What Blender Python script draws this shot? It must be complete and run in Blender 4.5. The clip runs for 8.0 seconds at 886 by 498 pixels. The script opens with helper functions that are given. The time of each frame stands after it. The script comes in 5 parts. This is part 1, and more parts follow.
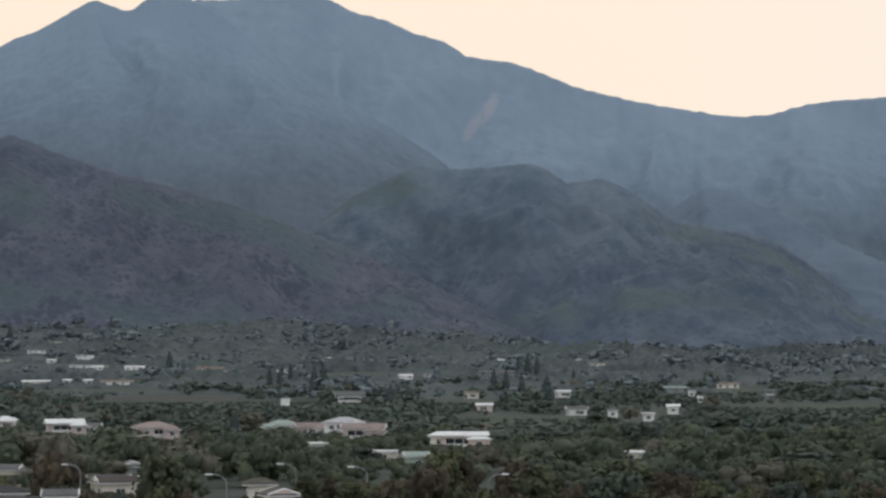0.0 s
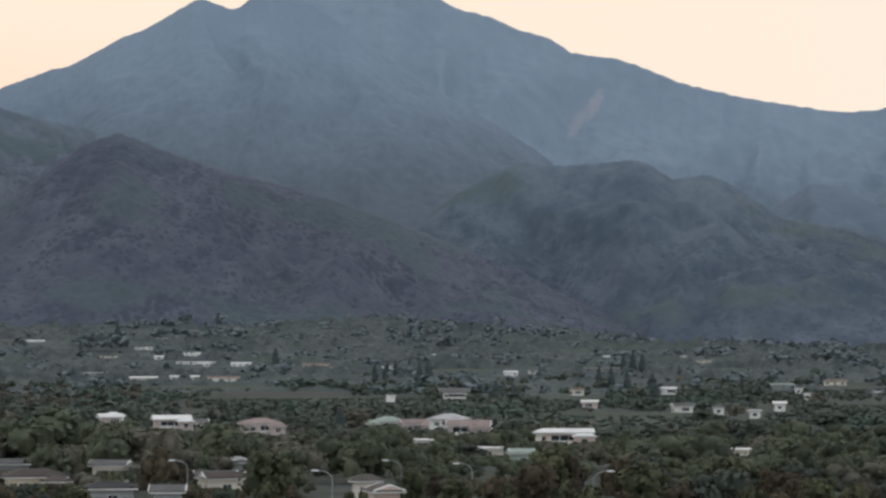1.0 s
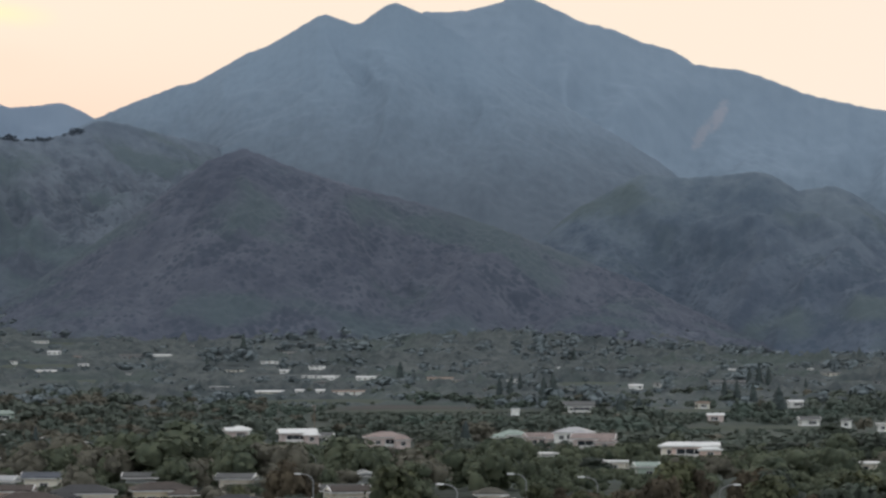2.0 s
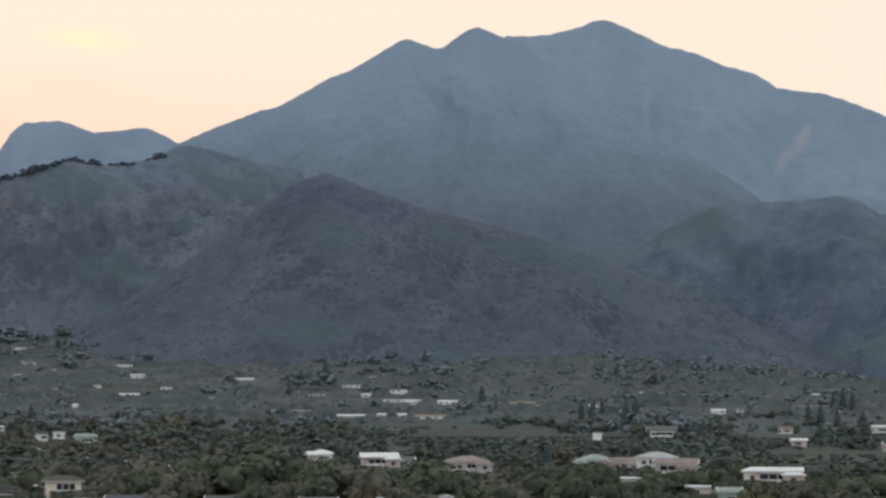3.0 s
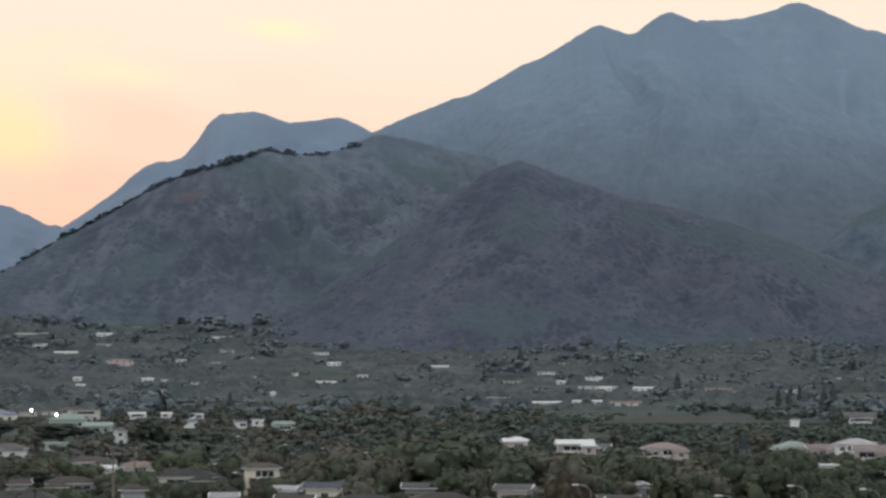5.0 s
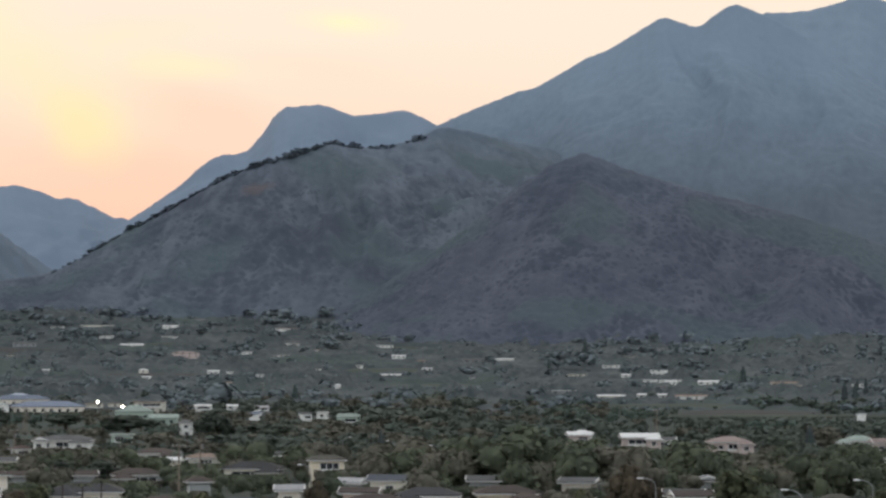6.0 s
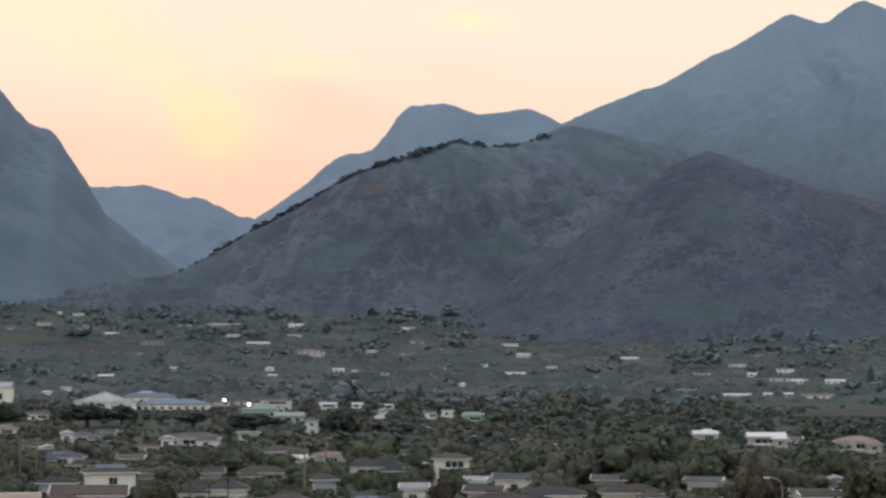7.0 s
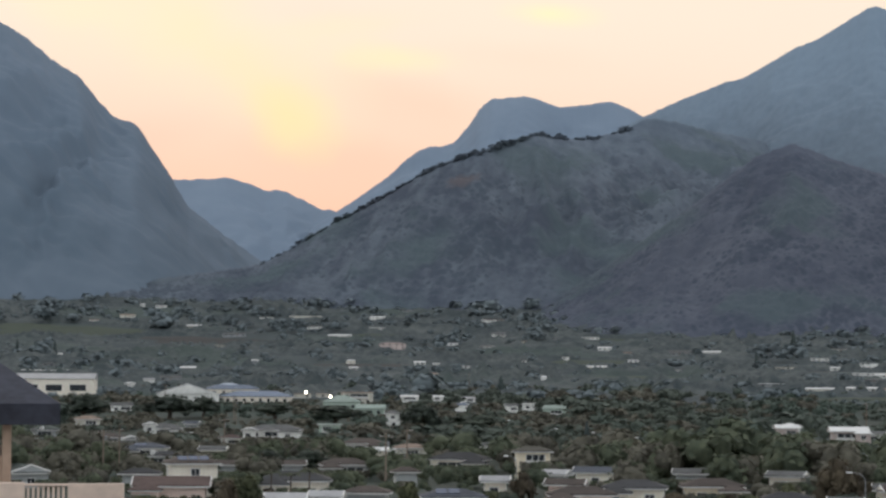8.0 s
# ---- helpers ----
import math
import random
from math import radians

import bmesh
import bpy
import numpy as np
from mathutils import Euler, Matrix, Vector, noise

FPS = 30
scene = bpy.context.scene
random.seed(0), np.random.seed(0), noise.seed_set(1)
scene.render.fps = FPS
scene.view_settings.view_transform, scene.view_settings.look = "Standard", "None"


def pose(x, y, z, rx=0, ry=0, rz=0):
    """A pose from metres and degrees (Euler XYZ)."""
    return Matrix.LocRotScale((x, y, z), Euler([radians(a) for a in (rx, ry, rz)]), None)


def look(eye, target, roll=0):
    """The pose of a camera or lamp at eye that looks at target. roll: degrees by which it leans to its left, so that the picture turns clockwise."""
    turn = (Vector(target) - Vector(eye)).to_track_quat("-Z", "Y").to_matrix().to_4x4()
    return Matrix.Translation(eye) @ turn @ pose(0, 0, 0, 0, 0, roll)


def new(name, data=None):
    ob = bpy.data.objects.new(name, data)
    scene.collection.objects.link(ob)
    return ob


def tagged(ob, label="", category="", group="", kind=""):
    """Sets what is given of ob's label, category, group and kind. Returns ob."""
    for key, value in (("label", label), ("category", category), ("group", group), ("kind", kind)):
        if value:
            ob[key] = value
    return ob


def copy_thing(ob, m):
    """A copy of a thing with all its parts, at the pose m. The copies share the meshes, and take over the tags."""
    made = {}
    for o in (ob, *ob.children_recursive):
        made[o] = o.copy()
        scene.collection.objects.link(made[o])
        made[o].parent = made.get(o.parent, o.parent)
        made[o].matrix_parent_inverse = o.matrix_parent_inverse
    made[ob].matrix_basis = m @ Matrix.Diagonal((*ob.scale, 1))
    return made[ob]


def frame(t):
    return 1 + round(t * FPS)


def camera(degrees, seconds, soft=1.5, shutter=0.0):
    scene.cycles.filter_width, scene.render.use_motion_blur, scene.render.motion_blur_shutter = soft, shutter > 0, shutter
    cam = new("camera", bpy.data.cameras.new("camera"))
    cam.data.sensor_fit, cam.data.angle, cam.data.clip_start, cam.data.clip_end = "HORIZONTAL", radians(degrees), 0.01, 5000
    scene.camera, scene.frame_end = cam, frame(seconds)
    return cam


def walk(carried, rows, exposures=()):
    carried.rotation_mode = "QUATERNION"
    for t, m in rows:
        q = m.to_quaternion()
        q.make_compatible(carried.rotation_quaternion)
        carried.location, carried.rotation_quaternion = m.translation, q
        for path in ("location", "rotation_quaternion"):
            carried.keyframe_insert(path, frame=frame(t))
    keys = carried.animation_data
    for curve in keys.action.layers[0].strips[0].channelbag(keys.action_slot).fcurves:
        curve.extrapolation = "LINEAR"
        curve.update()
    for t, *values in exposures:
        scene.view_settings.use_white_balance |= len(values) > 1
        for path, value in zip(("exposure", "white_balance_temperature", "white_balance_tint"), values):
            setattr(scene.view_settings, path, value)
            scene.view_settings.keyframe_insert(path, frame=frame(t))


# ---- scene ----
EYE = 28.0
cam = camera(21.6, 8.0, soft=2.6)
# seconds, yaw to the left, pitch up, roll: the camera turns where it stands
TURNS = [
    (0.0, 0.0, 3.0, 0.082), (0.5, 1.314, 3.042, -0.087), (1.0, 2.588, 2.922, 0.021), (1.5, 4.135, 2.96, 0.194),
    (2.0, 5.654, 3.258, 0.134), (3.5, 8.637, 3.953, -0.016), (4.0, 9.957, 3.779, 0.023), (4.5, 11.476, 3.634, 0.152),
    (6.0, 14.058, 3.373, 0.019), (6.5, 15.519, 3.317, -0.022), (7.0, 17.129, 3.335, -0.081), (7.5, 18.279, 3.292, -0.124),
    (8.0, 19.126, 3.155, -0.296),
]
walk(cam, [(t, pose(0, 0, EYE, 90 + pitch, roll, yaw)) for t, yaw, pitch, roll in TURNS])

# ---- sky and sun: dusk, the sun down behind the saddle between the ranges ----
SUN_AZ, SUN_EL = 24.0, 2.0


def heading(az, el):
    a, e = radians(az), radians(el)
    return Vector((-math.sin(a) * math.cos(e), math.cos(a) * math.cos(e), math.sin(e)))


world = bpy.data.worlds.new("dusk_sky")
scene.world = world
world.use_nodes = True
wn, wl = world.node_tree.nodes, world.node_tree.links
wn.clear()


def wnode(kind, **sets):
    n = wn.new(kind)
    for k, v in sets.items():
        n.inputs[k].default_value = v
    return n


def wmath(op, a, b=None, clamp=False):
    n = wn.new("ShaderNodeMath")
    n.operation, n.use_clamp = op, clamp
    for i, v in enumerate((a, b)):
        if v is None:
            continue
        if isinstance(v, (int, float)):
            n.inputs[i].default_value = v
        else:
            wl.new(v, n.inputs[i])
    return n.outputs[0]


def wramp(value, lo, hi):
    n = wn.new("ShaderNodeMapRange")
    n.interpolation_type = "SMOOTHSTEP"
    n.inputs["From Min"].default_value, n.inputs["From Max"].default_value = lo, hi
    wl.new(value, n.inputs["Value"])
    return n.outputs["Result"]


def wmix(fac, a, b):
    n = wn.new("ShaderNodeMix")
    n.data_type = "RGBA"
    for sock, v in ((n.inputs[0], fac), (n.inputs[6], a), (n.inputs[7], b)):
        if isinstance(v, tuple):
            sock.default_value = (*v, 1)
        elif isinstance(v, float):
            sock.default_value = v
        else:
            wl.new(v, sock)
    return n.outputs[2]


sky = wn.new("ShaderNodeTexSky")
sky.sky_type, sky.sun_disc = "NISHITA", False
sky.sun_elevation, sky.sun_rotation = radians(SUN_EL), radians(-SUN_AZ)
sky.air_density, sky.dust_density = 1.4, 3.0
way = wn.new("ShaderNodeTexCoord").outputs["Generated"]
sep = wn.new("ShaderNodeSeparateXYZ")
wl.new(way, sep.inputs[0])
toward = wn.new("ShaderNodeVectorMath")
toward.operation = "DOT_PRODUCT"
toward.inputs[1].default_value = heading(SUN_AZ, SUN_EL)
wl.new(way, toward.inputs[0])
near_sun = wramp(toward.outputs["Value"], 0.930, 0.998)
westward = wramp(toward.outputs["Value"], -0.6, 0.9)
height = sep.outputs["Z"]
low = wramp(height, 0.165, 0.05)
bearing = wmath("MULTIPLY", wmath("ARCTAN2", wmath("MULTIPLY", sep.outputs["X"], -1.0), sep.outputs["Y"]), 57.2958)
rise = wmath("MULTIPLY", wmath("ARCSINE", height), 57.2958)
warp = wnode("ShaderNodeTexNoise", Scale=15.0, Detail=6.0, Roughness=0.55)
wl.new(way, warp.inputs["Vector"])
ragged = wmath("MULTIPLY", wmath("SUBTRACT", warp.outputs[0], 0.5), 1.9)


def cloud(az, el, wide, tall, tilt):
    """A soft cloud at a bearing and rise, so many degrees wide and tall: 1 in its middle."""
    c, k = math.cos(radians(tilt)), math.sin(radians(tilt))
    a, e = wmath("SUBTRACT", bearing, az), wmath("SUBTRACT", rise, el)
    u = wmath("MULTIPLY", wmath("ADD", wmath("MULTIPLY", a, c), wmath("MULTIPLY", e, k)), 1 / wide)
    v = wmath("MULTIPLY", wmath("SUBTRACT", wmath("MULTIPLY", e, c), wmath("MULTIPLY", a, k)), 1 / tall)
    far_off = wmath("SQRT", wmath("ADD", wmath("MULTIPLY", u, u), wmath("MULTIPLY", v, v)))
    return wramp(wmath("ADD", far_off, ragged), 1.35, -0.15)


veil = wmix(wmath("MULTIPLY", near_sun, low), (1.03, 0.875, 0.725), (1.03, 0.64, 0.47))
# dull pink haze banks, then the sunlit yellow streaks
for az, el, wide, tall, tilt, share_of, colour in (
        (19.6, 6.7, 2.6, 0.8, 12, 0.55, (0.99, 0.70, 0.54)), (21.5, 5.3, 3.0, 0.7, 8, 0.45, (1.0, 0.66, 0.50)), (27.0, 5.6, 2.4, 0.7, -18, 0.45, (0.97, 0.66, 0.52)),
        (17.5, 7.9, 2.6, 0.5, 6, 0.35, (0.98, 0.78, 0.62)), (22.0, 8.9, 3.6, 0.5, 4, 0.35, (0.97, 0.82, 0.70)),
        (25.4, 8.3, 3.8, 1.7, 20, 0.75, (1.05, 0.91, 0.62)), (23.0, 6.4, 1.2, 0.85, 40, 0.8, (1.05, 0.87, 0.48)), (24.0, 7.5, 2.2, 1.0, 30, 0.4, (1.05, 0.88, 0.54)), (28.5, 8.9, 2.4, 0.5, 8, 0.5, (1.04, 0.92, 0.66)),
        (20.3, 7.85, 1.7, 0.4, 3, 0.75, (1.05, 0.92, 0.60)), (16.55, 8.95, 1.3, 0.36, 3, 0.95, (1.05, 0.97, 0.62)), (21.8, 8.6, 2.4, 0.4, -6, 0.45, (1.04, 0.90, 0.64))):
    veil = wmix(wmath("MULTIPLY", cloud(az, el, wide, tall, tilt), share_of), veil, colour)
high = wmix(westward, (0.95, 1.01, 1.10), (0.92, 0.93, 0.97))
glow = wmix(wmath("MULTIPLY", wramp(toward.outputs["Value"], 0.55, 0.92), wramp(height, 0.55, 0.2)), high, veil)
blue = wn.new("ShaderNodeVectorMath")
blue.operation = "SCALE"
blue.inputs["Scale"].default_value = 0.12
wl.new(sky.outputs[0], blue.inputs[0])
summed = wmix(0.97, blue.outputs[0], glow)
back = wnode("ShaderNodeBackground", Strength=1.0)
wl.new(summed, back.inputs["Color"])
wl.new(back.outputs[0], wn.new("ShaderNodeOutputWorld").inputs["Surface"])

sun = new("sun", bpy.data.lights.new("sun", "SUN"))
sun.data.energy, sun.data.angle, sun.data.color = 0.6, radians(10), (1.0, 0.72, 0.5)
sun.matrix_world = look(heading(SUN_AZ, SUN_EL) * 100, (0, 0, 0))


# ---- materials ----
def material(name, dark, light, scale=1.0, fine=12.0, rough=0.85, bump=0.0, metal=0.0, per_thing=0.0, islands=0.0, contrast=(0.35, 0.65), bump_dist=1.0, upper=None, zone=(150, 500), greens=None, leafy=0.0, stretch=1.0, trees=0.0):
    """A surface between two colours, varied by coarse and fine noise, by thing and by loose piece."""
    m = bpy.data.materials.new(name)
    m.use_nodes = True
    nodes, links = m.node_tree.nodes, m.node_tree.links
    shader = nodes["Principled BSDF"]
    shader.inputs["Roughness"].default_value, shader.inputs["Metallic"].default_value = rough, metal
    shader.inputs["Specular IOR Level"].default_value = 0.2
    where = nodes.new("ShaderNodeNewGeometry")
    coarse, grain = nodes.new("ShaderNodeTexNoise"), nodes.new("ShaderNodeTexNoise")
    coarse.inputs["Scale"].default_value, grain.inputs["Scale"].default_value = scale, fine
    coarse.inputs["Detail"].default_value, grain.inputs["Detail"].default_value = 4, 3
    place = where.outputs["Position"]
    if stretch != 1.0:
        # noise drawn out along the slope to offset its foreshortening from the camera
        fall = nodes.new("ShaderNodeVectorMath")
        fall.operation = "MULTIPLY"
        fall.inputs[1].default_value = (1.0, stretch, stretch)
        links.new(place, fall.inputs[0])
        place = fall.outputs[0]
    links.new(place, coarse.inputs["Vector"])
    links.new(place, grain.inputs["Vector"])
    total = nodes.new("ShaderNodeMath")
    total.operation = "MULTIPLY_ADD"
    links.new(grain.outputs[0], total.inputs[0])
    total.inputs[1].default_value = 0.5
    half = nodes.new("ShaderNodeMath")
    half.operation = "MULTIPLY"
    links.new(coarse.outputs[0], half.inputs[0])
    half.inputs[1].default_value = 0.5
    links.new(half.outputs[0], total.inputs[2])
    value = total.outputs[0]
    for amount, source in ((per_thing, "thing"), (islands, "island")):
        if amount:
            src = nodes.new("ShaderNodeObjectInfo").outputs["Random"] if source == "thing" else where.outputs["Random Per Island"]
            shift = nodes.new("ShaderNodeMapRange")
            shift.inputs["To Min"].default_value, shift.inputs["To Max"].default_value = -amount, amount
            links.new(src, shift.inputs["Value"])
            plus = nodes.new("ShaderNodeMath")
            links.new(value, plus.inputs[0])
            links.new(shift.outputs["Result"], plus.inputs[1])
            value = plus.outputs[0]
    ramp = nodes.new("ShaderNodeValToRGB")
    ramp.color_ramp.elements[0].position, ramp.color_ramp.elements[1].position = contrast
    ramp.color_ramp.elements[0].color, ramp.color_ramp.elements[1].color = (*dark, 1), (*light, 1)
    links.new(value, ramp.inputs[0])
    colour = ramp.outputs[0]
    if trees:
        # single trees and thickets, darker than the grass and scrub between them
        dots, thick = nodes.new("ShaderNodeTexVoronoi"), nodes.new("ShaderNodeTexNoise")
        dots.inputs["Scale"].default_value, thick.inputs["Scale"].default_value, thick.inputs["Detail"].default_value = trees, trees * 0.12, 5
        for tex in (dots, thick):
            links.new(where.outputs["Position"], tex.inputs["Vector"])
        sum_up = nodes.new("ShaderNodeMath")
        sum_up.operation = "MULTIPLY_ADD"
        links.new(thick.outputs[0], sum_up.inputs[0])
        sum_up.inputs[1].default_value = -2.4
        links.new(dots.outputs["Distance"], sum_up.inputs[2])
        stand = nodes.new("ShaderNodeMapRange")
        stand.interpolation_type = "SMOOTHSTEP"
        stand.inputs["From Min"].default_value, stand.inputs["From Max"].default_value, stand.inputs["To Max"].default_value = -0.68, -1.0, 0.75
        links.new(sum_up.outputs[0], stand.inputs["Value"])
        leafed = nodes.new("ShaderNodeMix")
        leafed.data_type = "RGBA"
        links.new(stand.outputs["Result"], leafed.inputs[0])
        links.new(colour, leafed.inputs[6])
        leafed.inputs[7].default_value = (dark[0] * 0.92, dark[1] * 0.97, dark[2] * 0.95, 1)
        colour = leafed.outputs[2]
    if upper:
        # painted aerial haze: the colour shifts to bluer tones with altitude
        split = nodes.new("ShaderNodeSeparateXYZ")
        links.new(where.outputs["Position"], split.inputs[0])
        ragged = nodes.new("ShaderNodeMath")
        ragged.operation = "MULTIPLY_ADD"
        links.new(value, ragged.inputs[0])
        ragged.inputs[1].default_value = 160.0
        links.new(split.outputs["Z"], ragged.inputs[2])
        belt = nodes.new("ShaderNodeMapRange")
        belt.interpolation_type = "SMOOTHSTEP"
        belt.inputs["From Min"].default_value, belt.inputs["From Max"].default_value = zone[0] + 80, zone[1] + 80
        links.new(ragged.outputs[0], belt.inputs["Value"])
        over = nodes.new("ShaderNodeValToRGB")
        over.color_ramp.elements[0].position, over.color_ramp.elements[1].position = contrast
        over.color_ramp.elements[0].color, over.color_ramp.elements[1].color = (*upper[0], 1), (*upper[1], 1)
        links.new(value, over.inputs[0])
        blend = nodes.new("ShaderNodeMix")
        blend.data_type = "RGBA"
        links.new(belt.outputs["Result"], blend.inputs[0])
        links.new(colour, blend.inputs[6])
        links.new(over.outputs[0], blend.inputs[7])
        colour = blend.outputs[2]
    if greens:
        # broad patches of greener growth
        growth = nodes.new("ShaderNodeTexNoise")
        growth.inputs["Scale"].default_value, growth.inputs["Detail"].default_value = 0.0075, 6
        links.new(where.outputs["Position"], growth.inputs["Vector"])
        edge = nodes.new("ShaderNodeMapRange")
        edge.interpolation_type = "SMOOTHSTEP"
        edge.inputs["From Min"].default_value, edge.inputs["From Max"].default_value, edge.inputs["To Max"].default_value = 0.50, 0.66, 0.8
        links.new(growth.outputs[0], edge.inputs["Value"])
        cover = nodes.new("ShaderNodeMix")
        cover.data_type = "RGBA"
        links.new(edge.outputs["Result"], cover.inputs[0])
        links.new(colour, cover.inputs[6])
        cover.inputs[7].default_value = (*greens, 1)
        colour = cover.outputs[2]
    links.new(colour, shader.inputs["Base Color"])
    if leafy:
        # leaves let part of the light through
        through_leaf, both = nodes.new("ShaderNodeBsdfTranslucent"), nodes.new("ShaderNodeMixShader")
        links.new(colour, through_leaf.inputs["Color"])
        both.inputs[0].default_value = leafy
        links.new(shader.outputs[0], both.inputs[1])
        links.new(through_leaf.outputs[0], both.inputs[2])
        links.new(both.outputs[0], nodes["Material Output"].inputs["Surface"])
    if bump:
        b = nodes.new("ShaderNodeBump")
        b.inputs["Strength"].default_value, b.inputs["Distance"].default_value = bump, bump_dist
        links.new(grain.outputs[0], b.inputs["Height"])
        links.new(b.outputs[0], shader.inputs["Normal"])
    return m


def glowing(name, colour, power):
    m = bpy.data.materials.new(name)
    m.use_nodes = True
    s = m.node_tree.nodes["Principled BSDF"]
    s.inputs["Base Color"].default_value = (*colour, 1)
    s.inputs["Emission Color"].default_value, s.inputs["Emission Strength"].default_value = (*colour, 1), power
    return m


M = {
    # upper: the far valley floor, with distance haze painted into its colour
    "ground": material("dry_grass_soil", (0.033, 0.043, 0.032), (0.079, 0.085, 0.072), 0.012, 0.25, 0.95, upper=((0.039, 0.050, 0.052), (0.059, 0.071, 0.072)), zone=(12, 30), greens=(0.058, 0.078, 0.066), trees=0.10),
    "meadow": material("meadow_grass", (0.045, 0.055, 0.041), (0.065, 0.077, 0.055), 0.02, 0.2, 0.95),
    "field": material("fallow_field", (0.041, 0.040, 0.037), (0.062, 0.057, 0.053), 0.02, 0.2, 0.95),
    "leaf": material("garden_leaves", (0.049, 0.058, 0.032), (0.125, 0.130, 0.068), 0.10, 0.9, 0.7, per_thing=0.14, islands=0.10, leafy=0.25),
    "leaf_dry": material("dry_leaves", (0.061, 0.050, 0.035), (0.126, 0.102, 0.067), 0.10, 1.1, 0.8, per_thing=0.14, islands=0.10, leafy=0.25),
    "leaf_dark": material("dark_leaves", (0.043, 0.054, 0.043), (0.081, 0.099, 0.071), 0.10, 0.9, 0.6, per_thing=0.10, islands=0.10, leafy=0.25),
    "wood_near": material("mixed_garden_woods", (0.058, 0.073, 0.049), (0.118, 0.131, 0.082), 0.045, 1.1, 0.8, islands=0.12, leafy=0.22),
    "wood_dry": material("dry_brown_woods", (0.091, 0.086, 0.069), (0.158, 0.148, 0.112), 0.045, 0.9, 0.85, islands=0.12, leafy=0.22),
    # distance haze put into the leaf colour: woods turn greyer and bluer further off
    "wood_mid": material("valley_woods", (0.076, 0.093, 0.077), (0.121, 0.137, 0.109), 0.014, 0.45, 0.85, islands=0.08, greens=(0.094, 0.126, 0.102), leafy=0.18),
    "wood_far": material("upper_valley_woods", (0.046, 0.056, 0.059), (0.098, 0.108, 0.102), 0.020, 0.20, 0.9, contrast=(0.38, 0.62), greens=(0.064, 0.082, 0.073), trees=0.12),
    "wood_lone": material("hazed_lone_woods", (0.131, 0.159, 0.167), (0.167, 0.197, 0.201), 0.012, 0.3, 0.9, islands=0.06, leafy=0.08),
    "conifer": material("conifer_needles", (0.035, 0.046, 0.046), (0.062, 0.077, 0.070), 0.10, 0.9, 0.8),
    "bark": material("bark", (0.06, 0.045, 0.035), (0.14, 0.11, 0.085), 0.8, 7.0, 0.9, bump=0.4, bump_dist=0.05),
    # slopes carry aerial haze in their base colours, bluer with height and distance
    "hill_front": material("hazed_scrub_slope", (0.054, 0.063, 0.086), (0.111, 0.121, 0.146), 0.009, 0.055, 0.95, bump=0.3, bump_dist=5.0, contrast=(0.30, 0.70), upper=((0.065, 0.079, 0.109), (0.111, 0.128, 0.163)), zone=(180, 420), greens=(0.076, 0.100, 0.109), stretch=0.5, trees=0.11),
    "hill_right": material("hazed_knoll_slope", (0.058, 0.076, 0.103), (0.096, 0.117, 0.147), 0.007, 0.04, 0.95, bump=0.3, bump_dist=5.0, contrast=(0.40, 0.60), upper=((0.081, 0.110, 0.142), (0.120, 0.151, 0.178)), zone=(140, 320), greens=(0.081, 0.106, 0.110), stretch=0.5, trees=0.1),
    "buttress": material("hazed_wooded_slope", (0.065, 0.077, 0.099), (0.119, 0.139, 0.163), 0.009, 0.05, 0.95, bump=0.3, bump_dist=5.0, contrast=(0.40, 0.60), upper=((0.106, 0.134, 0.167), (0.136, 0.165, 0.198)), zone=(270, 440), greens=(0.083, 0.110, 0.119), stretch=0.5, trees=0.1),
    "mountain": material("hazed_mountain_slope", (0.081, 0.102, 0.128), (0.113, 0.136, 0.161), 0.014, 0.09, 0.95, bump=0.2, bump_dist=7.0, contrast=(0.15, 0.85), upper=((0.161, 0.217, 0.274), (0.194, 0.253, 0.310)), zone=(250, 600), stretch=0.5),
    "mountain_back": material("hazed_ridge_slope", (0.083, 0.107, 0.130), (0.108, 0.135, 0.157), 0.010, 0.04, 0.95, bump=0.2, bump_dist=12.0, upper=((0.171, 0.225, 0.281), (0.212, 0.270, 0.327)), contrast=(0.2, 0.8), zone=(180, 500), stretch=0.5),
    # left mountain and right spur: the blue is haze mixed into the paint
    "mountain_left": material("hazed_steep_slope", (0.088, 0.120, 0.153), (0.125, 0.157, 0.193), 0.004, 0.014, 0.95, bump=0.4, bump_dist=12.0, upper=((0.112, 0.149, 0.191), (0.149, 0.188, 0.233)), zone=(150, 450), stretch=0.5),
    # farthest peaks: pale blue base colour stands in for the air before them
    "range_far": material("haze_blue_range", (0.161, 0.210, 0.270), (0.187, 0.239, 0.300), 0.002, 0.008, 0.95, stretch=0.5),
    "glass": material("window_glass", (0.02, 0.025, 0.03), (0.05, 0.055, 0.06), 0.4, 2.0, 0.08),
    "steel": material("galvanised_steel", (0.20, 0.21, 0.22), (0.34, 0.34, 0.33), 0.8, 9.0, 0.45, metal=0.6),
    "trim": material("white_trim", (0.62, 0.60, 0.56), (0.80, 0.78, 0.74), 0.5, 4.0, 0.6),
    "panel": material("solar_panel", (0.03, 0.045, 0.08), (0.07, 0.09, 0.14), 0.5, 3.0, 0.15),
    "dish": material("white_enamel", (0.70, 0.70, 0.68), (0.85, 0.84, 0.82), 0.8, 6.0, 0.35),
    "lamp": glowing("floodlight_lens", (1.0, 0.90, 0.70), 14.0),
    "timber": material("weathered_timber", (0.14, 0.11, 0.085), (0.28, 0.23, 0.18), 0.8, 6.0, 0.85),
}


def paint(name, c, spread=0.12, rough=0.75):
    return material(name, tuple(v * (1 - spread) for v in c), tuple(min(v * (1 + spread), 0.9) for v in c), 0.35, 3.0, rough, per_thing=0.08)


